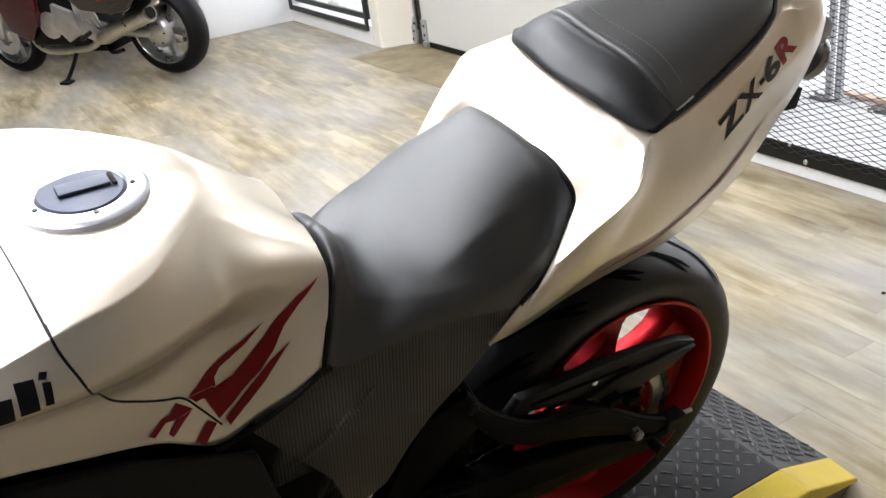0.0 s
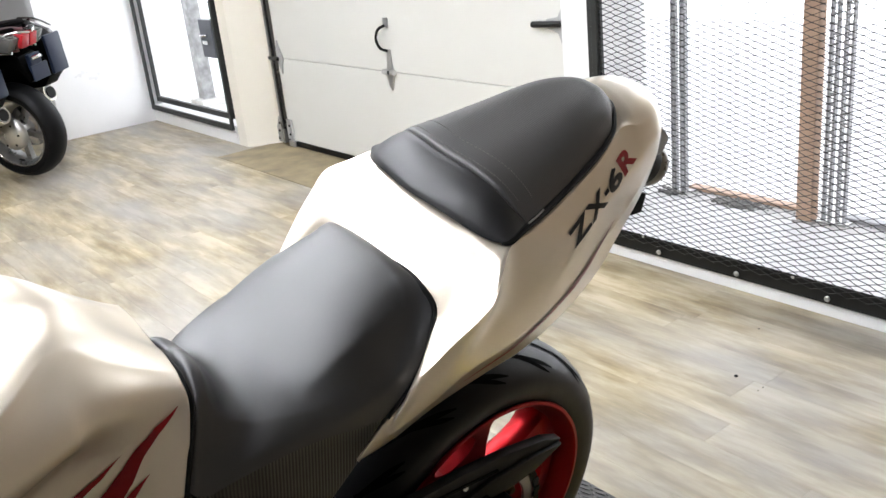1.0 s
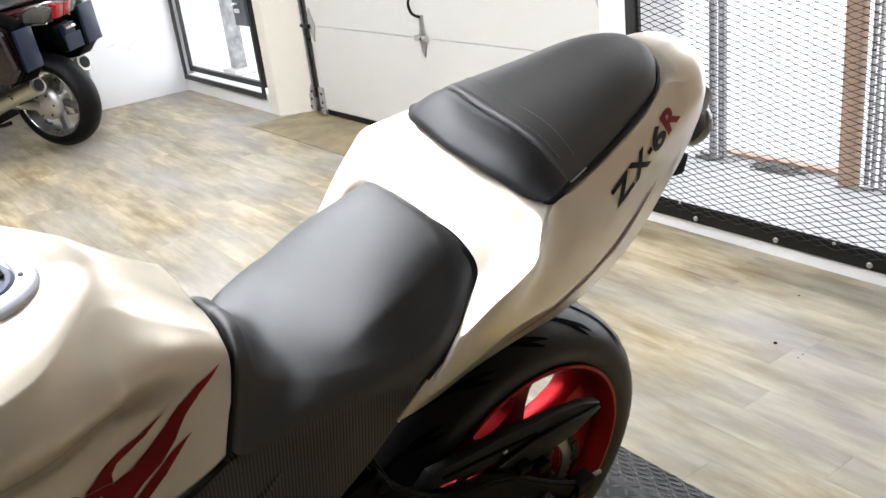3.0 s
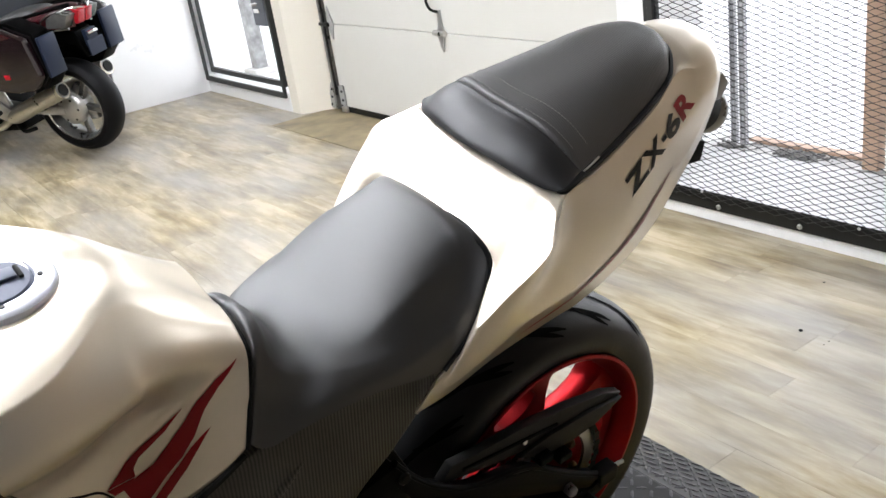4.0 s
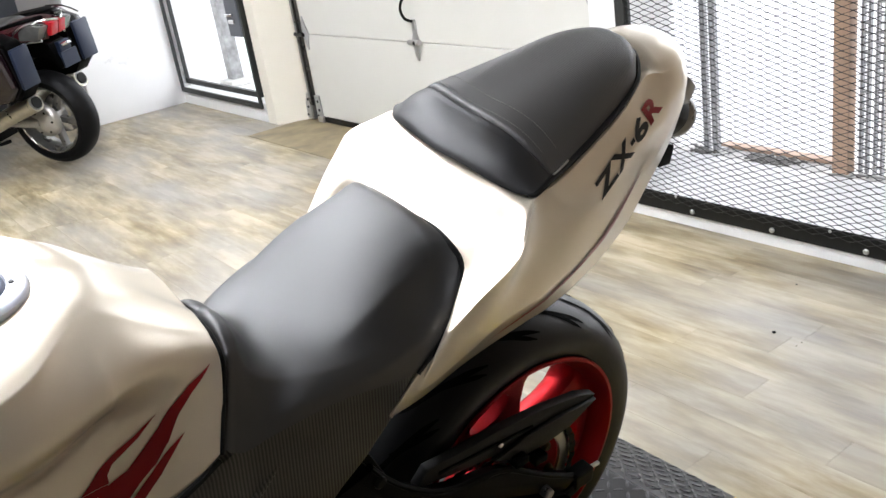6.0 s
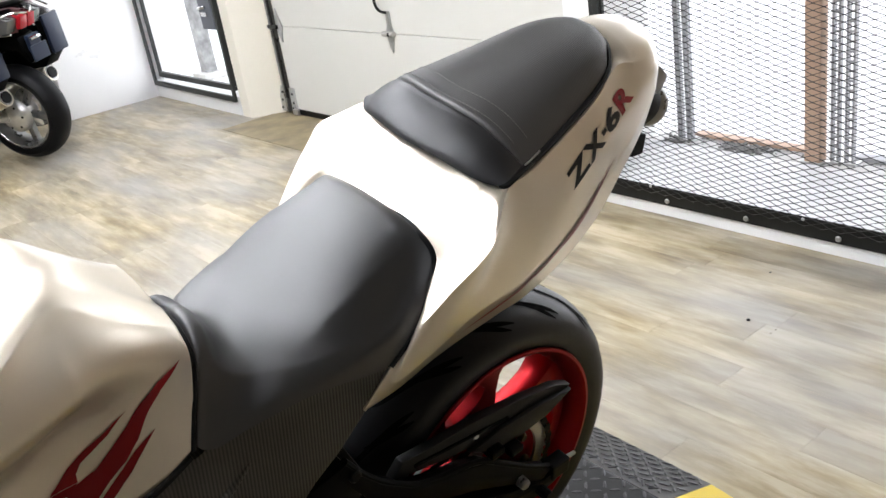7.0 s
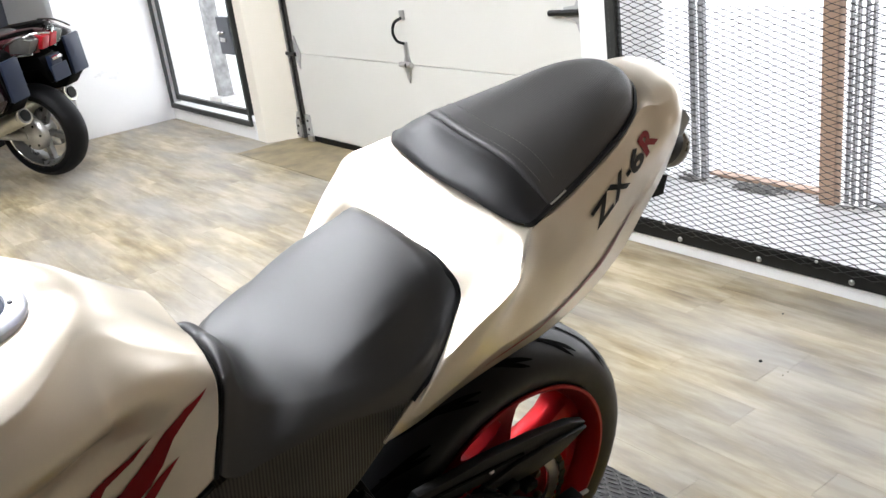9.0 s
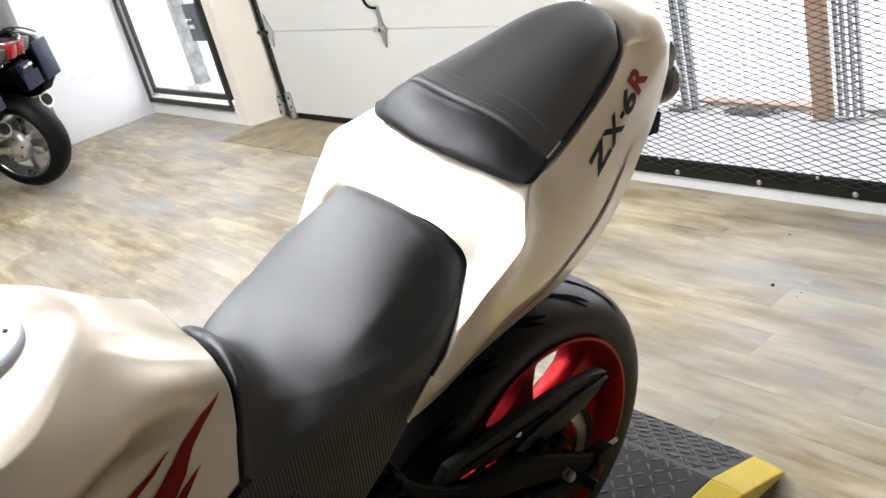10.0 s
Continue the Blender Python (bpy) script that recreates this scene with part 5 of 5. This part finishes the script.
def slab(top, drop):
    """A plate under a four-cornered top."""
    bm = bmesh.new()
    hi, lo = [bm.verts.new(p) for p in top], [bm.verts.new((x, y, max(0.001, z - d))) for (x, y, z), d in zip(top, drop)]
    for i in range(4):
        bm.faces.new((hi[i], hi[(i + 1) % 4], lo[(i + 1) % 4], lo[i]))
    bm.faces.new(hi)
    bm.faces.new(lo)
    bmesh.ops.bevel(bm, geom=[e for e in bm.edges if e.verts[0] in hi and e.verts[1] in hi], offset=0.002, segments=1, affect="EDGES")
    return bm


part("ramp", slab([(5.80, -1.513, PLAT), (6.458, -1.513, PLAT), (6.392, -1.268, 0.012), (5.80, -1.262, 0.012)], (0.12, 0.12, 0.01, 0.01)), RAMP, lift, "sloping tread plate ramp")
part("yellow_edge", bm_box((6.460, -4.4, PLAT - 0.035), (6.540, -1.516, PLAT + 0.003), 0.006), YELLOW, lift, "worn yellow edge strip")
part("yellow_edge", slab([(6.460, -1.515, PLAT + 0.003), (6.540, -1.520, PLAT + 0.003), (6.480, -1.292, 0.026), (6.394, -1.278, 0.022)], (0.038, 0.038, 0.010, 0.010)), YELLOW, lift, "worn yellow edge strip")
part("skirt", bm_box((5.82, -4.38, 0.0), (6.525, -1.518, 0.113), 0.003), RAMPEDGE, lift)
part("ramp_cheek", slab([(6.462, -1.519, PLAT - 0.037), (6.528, -1.523, PLAT - 0.037), (6.470, -1.300, 0.012), (6.398, -1.285, 0.010)], (0.11, 0.11, 0.010, 0.010)), RAMPEDGE, lift, "rusty cheek below the ramp's edge")
bm = bmesh.new()
bmesh.ops.create_icosphere(bm, subdivisions=1, radius=1.0)
bm.transform(Matrix.Diagonal((0.0042, 0.015, 0.0022, 1)))
lv, lf = [v.co.copy() for v in bm.verts], [[v.index for v in f.verts] for f in bm.faces]
bm.free()
verts, faces = [], []
slope = math.atan2(PLAT - 0.012, 0.244)
for i in range(22):
    for j in range(66):
        x, s = 5.815 + i * 0.0285, j * 0.0285
        turn = radians(45 if (i + j) % 2 else -45)
        if s < 0.250 and x > 6.385 - 0.066 * (0.262 - s) / 0.262 + 0.062:
            continue
        if s < 0.250:
            m = Matrix.Translation((x, -1.280 - s * math.cos(slope), 0.0215 + s * math.sin(slope))) @ Matrix.Rotation(-slope, 4, "X") @ Matrix.Rotation(turn, 4, "Z")
        else:
            m = Matrix.Translation((x, -1.50 - (s - 0.262), PLAT)) @ Matrix.Rotation(turn, 4, "Z")
        b0 = len(verts)
        verts += [m @ v for v in lv]
        faces += [[b0 + q for q in f] for f in lf]
mesh_ob("tread_pattern", verts, faces, RAMPLUG, lift)["kind"] = "stuff"


# ---- touring motorcycles: x forward, y left, z up from the rear tyre's foot ----
def touring_bike(m):
    t = thing("touring_motorcycle", "dark maroon touring motorcycle with blue-black hard cases", "motorcycle", m)
    for name, x, w, r in (("rear_wheel", 0.0, 0.088, 0.318), ("front_wheel", 1.535, 0.06, 0.300)):
        wh = new(name)
        wh.parent = t
        wh.location = (x, 0, r)
        h = [(r * 0.71, w * 0.80), (r * 0.77, w * 0.96), (r * 0.86, w), (r * 0.93, w * 0.82), (r * 0.98, w * 0.5), (r, 0.0)]
        part("tyre", bm_lathe(h + [(a, -b) for a, b in h[-2::-1]], 72), TOURRUBBER, wh, "", True)
        part("rim_lip", bm_lathe([(r * 0.712, w * 0.90), (r * 0.735, w * 0.92), (r * 0.728, w * 0.86), (r * 0.705, w * 0.87)], 64, closed=True), CHROME, wh, "polished rim lip", True)
        rm = part("rim", bm_lathe([(r * 0.71, w * 0.8), (r * 0.735, w * 0.88), (r * 0.70, w * 0.86), (r * 0.655, w * 0.6), (r * 0.64, 0), (r * 0.655, -w * 0.6), (r * 0.70, -w * 0.86), (r * 0.735, -w * 0.88), (r * 0.71, -w * 0.8)], 64), DARKALLOY, wh, "dark cast rim", True)
        for k in range(5):
            bm = bm_box((0.03, -0.022, -0.02), (r * 0.66, 0.022, 0.02), 0.008)
            bm.transform(Matrix.Rotation(radians(72 * k + 20), 4, "Y"))
            part("spoke", bm, DARKALLOY, rm, "", True)
        part("hub", bm_lathe([(0.0001, 0.085), (0.035, 0.085), (0.06, 0.06), (0.06, -0.06), (0.035, -0.085), (0.0001, -0.085)], 28), ALLOY, rm, "", True)
        for s in ((-1, 1) if x else (-1,)):
            part("brake_disc", bm_lathe([(0.07, s * 0.075), (0.14, s * 0.075), (0.14, s * 0.08), (0.07, s * 0.08)], 40, closed=True), CHROME, wh, "", True)
    drive = part("final_drive", bm_lathe([(0.0001, 0.135), (0.03, 0.135), (0.05, 0.128), (0.085, 0.118), (0.105, 0.10), (0.11, 0.07), (0.08, 0.06)], 32), ALLOY, t, "silver final drive housing", True)
    drive.location = (0.0, 0.0, 0.318)
    for k in range(6):
        a = radians(60 * k)
        bolt("bolt", (0.075 * math.cos(a), 0.118, 0.075 * math.sin(a)), 0.008, 0.008, TRIMBLACK, drive)
    part("swing_arm", bm_tube([(0.02, 0.11, 0.32), (0.25, 0.12, 0.34), (0.52, 0.11, 0.38)], 0.036, 14, 10), ALLOY, t, "silver swing arm", True)
    for s in (1, -1):
        mf = part("silencer", bm_tube([(0.50, 0.16 * s, 0.30), (0.40, 0.19 * s, 0.325), (0.15, 0.215 * s, 0.41), (-0.12, 0.230 * s, 0.495)], lambda u: 0.028 + 0.028 * min(1, max(0, (u - 0.12) * 4)), 30, 16), EXHAUST, t, "brushed steel silencer", True)
        bm = bm_lathe([(0.036, 0.0), (0.047, 0.002), (0.052, -0.008), (0.055, -0.03)], 24, "X")
        bm.transform(Matrix.Translation((-0.122, 0.230 * s, 0.496)) @ Matrix.Rotation(radians(15), 4, "Y") @ Matrix.Rotation(math.pi, 4, "Z"))
        part("end_ring", bm, DARKALLOY, mf, "", True)
        bm = bm_lathe([(0.0001, 0.0), (0.038, 0.0), (0.038, 0.02)], 20, "X")
        bm.transform(Matrix.Translation((-0.130, 0.230 * s, 0.498)) @ Matrix.Rotation(radians(15), 4, "Y"))
        part("bore", bm, DARKHOLE, mf)
        part("clamp", bm_tube([(0.075, 0.165 * s, 0.445), (0.08, 0.222 * s, 0.375), (0.085, 0.280 * s, 0.435)], 0.006, 10, 6), BLACKSTEEL, mf)
        # hard case: bevelled wedge with a coloured lid and a rear face
        case = new("side_case")
        case.parent = t
        case.location = (0.0, 0.0, 0.100)
        tagged(case, "blue-black hard side case with a maroon lid band")
        body = [(-0.20, 0.52), (-0.16, 0.80), (0.02, 0.88), (0.30, 0.86), (0.42, 0.74), (0.43, 0.58), (0.30, 0.46), (0.05, 0.425), (-0.12, 0.44)]
        part("shell", bm_prism(body, 0.20 * s, 0.34 * s, 0.02), BLACKPLASTIC, case, "", True)
        lid = [(-0.175, 0.53), (-0.14, 0.78), (0.03, 0.855), (0.29, 0.835), (0.40, 0.73), (0.41, 0.59), (0.29, 0.48), (0.05, 0.445), (-0.10, 0.46)]
        part("lid", bm_prism(lid, 0.341 * s, 0.42 * s, 0.03), CASEDARK, case, "glossy maroon-black lid", True)
        part("rear_face", bm_box((-0.222, min(0.22 * s, 0.37 * s), 0.52), (-0.196, max(0.22 * s, 0.37 * s), 0.775), 0.0125), CASEBLUE, case, "blue-black rear face", True)
        part("seam", bm_prism([(x * 1.004, z) for x, z in lid], 0.339 * s, 0.343 * s), TRIMBLACK, case)
        part("lid_band", bm_prism([(-0.06, 0.80), (0.03, 0.852), (0.28, 0.832), (0.36, 0.77), (0.20, 0.775), (0.05, 0.785)], 0.405 * s, 0.424 * s, 0.004), MAROON, case, "maroon band", True)
        part("lid_line", bm_tube([(-0.13, 0.418 * s, 0.80), (-0.02, 0.418 * s, 0.85), (0.12, 0.418 * s, 0.862)], 0.006, 10, 6), CHROME, case)
        part("reflector", bm_box((0.06, min(0.42 * s, 0.427 * s), 0.545), (0.10, max(0.42 * s, 0.427 * s), 0.575), 0.002), LENSRED, case, "red reflector")
        part("grab_rail", bm_tube([(0.36, 0.16 * s, 0.86), (0.10, 0.19 * s, 0.945), (-0.18, 0.15 * s, 0.985), (-0.25, 0.05 * s, 0.985)], 0.013, 24, 8), BLACKPLASTIC, t, "", True)
        part("lamp_lens", bm_prism([(-0.25, 0.86), (-0.30, 0.94), (-0.20, 0.965), (-0.12, 0.93), (-0.10, 0.87)], 0.07 * s, 0.155 * s, 0.012), LENSCLEAR, t, "clear indicator lens", True)
        part("red_lens", bm_prism([(-0.29, 0.865), (-0.325, 0.945), (-0.25, 0.965), (-0.20, 0.87)], 0.005 * s, 0.068 * s, 0.008), LENSRED, t, "red tail lamp", True)
        part("lamp_trim", bm_tube([(-0.335, 0.012 * s, 0.955), (-0.27, 0.10 * s, 0.972), (-0.11, 0.165 * s, 0.935), (-0.09, 0.165 * s, 0.865), (-0.24, 0.11 * s, 0.85)], 0.007, 28, 6), CHROME, t)
        part("fork_leg", bm_tube([(1.535, 0.10 * s, 0.30), (1.42, 0.10 * s, 0.62), (1.32, 0.10 * s, 0.92)], 0.026, 8, 12), ALLOY, t, "", True)
        part("mirror", bm_tube([(1.25, 0.30 * s, 1.16), (1.24, 0.37 * s, 1.18), (1.22, 0.46 * s, 1.17)], lambda u: 0.012 + 0.04 * u, 10, 10), BLACKPLASTIC, t, "", True)
        part("handlebar", bm_tube([(1.20, 0.08 * s, 1.04), (1.14, 0.22 * s, 1.06), (1.05, 0.36 * s, 1.03)], 0.014, 10, 8), BLACKPLASTIC, t)
    part("tail_cover", skin([[(-0.30, 0, 0.965), (-0.30, 0.05, 0.955), (-0.28, 0.08, 0.90), (-0.26, 0.06, 0.85)], [(-0.12, 0, 0.985), (-0.12, 0.10, 0.97), (-0.12, 0.15, 0.91), (-0.12, 0.13, 0.84)], [(0.15, 0, 0.95), (0.15, 0.12, 0.93), (0.15, 0.17, 0.86), (0.15, 0.15, 0.76)], [(0.40, 0, 0.84), (0.40, 0.12, 0.83), (0.40, 0.16, 0.78), (0.40, 0.14, 0.70)]], 24, 16), MAROON, t, "maroon tail cover", True)
    part("rear_fender", bm_prism([(-0.12, 0.88), (-0.24, 0.82), (-0.30, 0.66), (-0.275, 0.65), (-0.21, 0.74), (-0.05, 0.74), (0.2, 0.72), (0.2, 0.82)], -0.08, 0.08, 0.01), BLACKPLASTIC, t, "", True)
    part("plate_bar", bm_box((-0.315, -0.075, 0.655), (-0.305, 0.075, 0.755), 0.004), CASEBLUE, t, "plain dark plate")
    part("plate_bracket", bm_box((-0.304, -0.05, 0.70), (-0.27, 0.05, 0.82), 0.008), CASEBLUE, t)
    part("plate_lamp", bm_tube([(-0.31, -0.04, 0.795), (-0.325, 0, 0.80), (-0.31, 0.04, 0.795)], 0.012, 8, 8), CHROME, t)
    part("seat", skin([[(0.02, 0, 0.93), (0.02, 0.09, 0.92), (0.02, 0.13, 0.87)], [(0.05, 0, 0.99), (0.05, 0.11, 0.975), (0.05, 0.16, 0.90)], [(0.28, 0, 0.97), (0.28, 0.13, 0.95), (0.28, 0.18, 0.86)], [(0.36, 0, 0.88), (0.36, 0.14, 0.865), (0.36, 0.18, 0.79)], [(0.60, 0, 0.83), (0.60, 0.13, 0.815), (0.60, 0.16, 0.75)], [(0.78, 0, 0.86), (0.78, 0.08, 0.84), (0.78, 0.11, 0.76)]], 40, 20), VINYL, t, "black stepped vinyl seat", True)
    part("fuel_tank", skin([[(0.74, 0, 0.83), (0.74, 0.08, 0.81), (0.74, 0.12, 0.72), (0.74, 0.14, 0.62)], [(0.90, 0, 1.00), (0.90, 0.12, 0.98), (0.90, 0.18, 0.86), (0.90, 0.17, 0.66)], [(1.12, 0, 1.02), (1.12, 0.13, 1.0), (1.12, 0.20, 0.88), (1.12, 0.19, 0.68)], [(1.24, 0, 0.94), (1.24, 0.12, 0.92), (1.24, 0.18, 0.84), (1.24, 0.17, 0.70)]], 36, 24), MAROON, t, "maroon fuel tank", True)
    for s in (1, -1):
        part("fairing_side", bm_prism([(0.86, 0.66), (1.02, 0.80), (1.25, 0.92), (1.50, 0.98), (1.60, 0.80), (1.46, 0.64), (1.28, 0.62), (1.24, 0.40), (1.05, 0.32), (0.92, 0.44)], 0.20 * s, 0.255 * s, 0.02), MAROON, t, "maroon side fairing", True)
    part("nose", skin([[(1.24, 0, 1.02), (1.24, 0.14, 1.0), (1.24, 0.24, 0.88), (1.24, 0.25, 0.66)], [(1.45, 0, 1.02), (1.45, 0.12, 1.0), (1.48, 0.21, 0.90), (1.50, 0.20, 0.70)], [(1.64, 0, 0.90), (1.64, 0.06, 0.88), (1.62, 0.10, 0.82), (1.60, 0.10, 0.72)]], 24, 20), MAROON, t, "maroon nose fairing", True)
    part("windscreen", skin([[(1.42, 0, 1.02), (1.40, 0.14, 1.0), (1.36, 0.20, 0.97)], [(1.30, 0, 1.18), (1.28, 0.14, 1.17), (1.24, 0.19, 1.12)], [(1.22, 0, 1.34), (1.20, 0.10, 1.33), (1.18, 0.14, 1.28)]], 16, 14), LENSCLEAR, t, "", True)
    part("engine", bm_box((0.55, -0.20, 0.26), (1.12, 0.20, 0.62), 0.05), BLACKSTEEL, t, "", True)
    part("crankcase_cover", bm_lathe([(0.0001, 0.03), (0.06, 0.03), (0.095, 0.015), (0.10, -0.02)], 32), ALLOY, t, "silver crankcase cover", True).location = (0.86, 0.20, 0.42)
    part("gearbox_cover", bm_prism([(0.56, 0.36), (0.60, 0.52), (0.76, 0.58), (0.80, 0.42), (0.70, 0.30)], 0.20, 0.235, 0.012), ALLOY, t, "silver gearbox cover", True)
    part("frame_plate", bm_prism([(0.40, 0.40), (0.46, 0.62), (0.58, 0.66), (0.62, 0.44), (0.50, 0.33)], 0.17, 0.20, 0.012), ALLOY, t, "silver frame plate", True)
    part("footrest_hanger", bm_prism([(0.36, 0.36), (0.48, 0.46), (0.62, 0.44), (0.58, 0.36), (0.46, 0.30)], 0.205, 0.225, 0.008), ALLOY, t, "", True)
    part("footrest", bm_tube([(0.48, 0.22, 0.37), (0.47, 0.28, 0.365), (0.465, 0.33, 0.36)], 0.016, 8, 8), RUBBER, t)
    part("header_pipe", bm_tube([(1.08, 0.10, 0.50), (1.16, 0.14, 0.34), (1.02, 0.16, 0.22), (0.62, 0.17, 0.24), (0.48, 0.16, 0.30)], 0.026, 30, 10), EXHAUST, t, "", True)
    part("belly", bm_box((0.42, -0.16, 0.20), (0.78, 0.14, 0.30), 0.02), BLACKPLASTIC, t)
    part("front_fender", bm_prism([(1.28, 0.50), (1.36, 0.62), (1.52, 0.67), (1.68, 0.60), (1.70, 0.56), (1.54, 0.625), (1.38, 0.58), (1.31, 0.48)], -0.075, 0.075, 0.008), MAROON, t, "maroon front mudguard", True)
    part("side_stand", bm_tube([(0.72, 0.14, 0.27), (0.76, 0.22, 0.14), (0.79, 0.30, 0.045)], 0.014, 12, 8), BLACKSTEEL, t, "black side stand")
    part("stand_foot", bm_box((0.75, 0.27, 0.028), (0.84, 0.335, 0.046), 0.004), BLACKSTEEL, t)
    part("centre_stand", bm_tube([(0.50, 0.12, 0.26), (0.42, 0.15, 0.20), (0.30, 0.16, 0.22)], 0.014, 10, 8), BLACKSTEEL, t)
    part("upper_mount", bm_box((0.02, -0.17, 0.70), (0.45, 0.17, 0.80), 0.02), BLACKPLASTIC, t)
    return t


def parked(x, y, heading, lean):
    return pose(x, y, 0.012) @ Matrix.Rotation(radians(heading), 4, "Z") @ Matrix.Rotation(radians(-lean), 4, "X")


tour = touring_bike(parked(0.97, -1.24, 213.8, 6))
tour2 = copy_thing(tour, parked(-1.05, -1.62, 216, 8))
tagged(tour2, "dark maroon touring motorcycle parked further back", "motorcycle", "parked touring motorcycles")
tagged(tour, group="parked touring motorcycles")

# ---- bench at the far end ----
bench = thing("work_bench", "low white work bench with a cluttered top", "bench", pose(-4.55, 0.0, 0.0))
part("top", bm_box((-0.40, -1.5, 0.46), (0.25, 0.28, 0.50), 0.006), WHITECURB, bench)
for y in (-1.4, -0.6, 0.2):
    part("leg", bm_box((0.14, y, 0.0), (0.20, y + 0.05, 0.459), 0.004), GREYCABINET, bench)
part("back_board", bm_box((-0.43, -1.5, 0.0), (-0.405, 0.28, 1.25), 0.004), GREYCABINET, bench)
for name, label, at, size, m in (("carton", "small yellow carton on the bench", (-4.50, 0.02, 0.502), (0.16, 0.20, 0.16), YELLOW), ("bin", "black parts bin on the bench", (-4.62, 0.24, 0.502), (0.10, 0.03, 0.42), BLACKSTEEL)):
    tg = thing(name, label, name, pose(*at))
    part("body", bm_box((-size[0] / 2, -size[1] / 2, 0), (size[0] / 2, size[1] / 2, size[2]), 0.008), m, tg)
    part("rim", bm_box((-size[0] / 2 - 0.004, -size[1] / 2 - 0.004, size[2]), (size[0] / 2 + 0.004, size[1] / 2 + 0.004, size[2] + 0.012), 0.003), m, tg)

# ---- small specks on the floor ----
speck = part("pebble", bm_lathe([(0.0001, 0.006), (0.004, 0.005), (0.0065, 0.002), (0.006, 0.0)], 9, "Z"), TRIMBLACK)
speck.location = (5.993, -0.545, 0.0005)
tagged(speck, "tiny black pebble on the plank floor", "pebble")
for x, y, r in ((5.86, -0.225, 0.5), (6.09, -0.55, 0.35), (6.09, -0.575, 0.3)):
    c = copy_thing(speck, pose(x, y, 0.0005))
    c.scale = (r, r * 1.6, r * 0.6)

# scuff marks on the short west wall
scuff_mat = mat("grey_scuff", (0.745, 0.745, 0.745), 0.7, vary=0.12, scale=30)
rng = random.Random(9)
for i in range(16):
    y, z = -0.56 + i * 0.030, 0.47 + 0.035 * math.sin(i * 0.9) + rng.uniform(-0.03, 0.03)
    w, h = rng.uniform(0.012, 0.035), rng.uniform(0.008, 0.022)
    n = 7
    ring = [(0.0006, y + w * math.cos(2 * math.pi * k / n) * rng.uniform(0.5, 1.1), z + h * math.sin(2 * math.pi * k / n) * rng.uniform(0.4, 1.2)) for k in range(n)]
    mark = mesh_ob("scuff_mark", ring, [list(range(n))], scuff_mat)
    tagged(mark, "faint grey scuff on the white wall", "scuff", "wall scuffs", "structure")

# ---- plank floor, last ----
WIDE, LONG = 0.122, 0.915
plank_meshes = {}


def plank_mesh(length):
    key = round(length, 3)
    if key not in plank_meshes:
        bm = bmesh.new()
        g, z0, z1, c = 0.0002, -0.0035, 0.0, 0.0004
        low = [bm.verts.new(p) for p in ((g, g, z0), (length - g, g, z0), (length - g, WIDE - g, z0), (g, WIDE - g, z0))]
        rise = [bm.verts.new(p) for p in ((g, g, z1 - c), (length - g, g, z1 - c), (length - g, WIDE - g, z1 - c), (g, WIDE - g, z1 - c))]
        topv = [bm.verts.new(p) for p in ((g + c, g + c, z1), (length - g - c, g + c, z1), (length - g - c, WIDE - g - c, z1), (g + c, WIDE - g - c, z1))]
        for a, b in ((low, rise), (rise, topv)):
            for i in range(4):
                bm.faces.new((a[i], a[(i + 1) % 4], b[(i + 1) % 4], b[i]))
        bm.faces.new(topv)
        me = bpy.data.meshes.new("plank")
        bm.to_mesh(me)
        bm.free()
        me.materials.append(PLANK)
        plank_meshes[key] = me
    return plank_meshes[key]


rest_v, rest_f = [], []
rng = random.Random(21)
row = 0
y = -7.0
while y < 0.30:
    x = -5.0 - rng.random() * LONG
    while x < 10.08:
        if x > 6.46 and y < -1.90:
            break
        near = 0.8 < x < 7.0 and -2.35 < y < 0.02
        if near:
            p = new("plank", plank_mesh(LONG))
            p.location = (x, y, 0.0)
            p.parent = floor
        else:
            k = len(rest_v)
            rest_v += [(x + a, y + b, 0.0) for a, b in ((0.0003, 0.0003), (LONG - 0.0003, 0.0003), (LONG - 0.0003, WIDE - 0.0003), (0.0003, WIDE - 0.0003))]
            rest_f.append((k, k + 1, k + 2, k + 3))
        x += LONG
    y += WIDE
    row += 1
far_planks = mesh_ob("far_planks", rest_v, rest_f, PLANK, floor)
tagged(far_planks, "limed oak vinyl planks", kind="stuff")
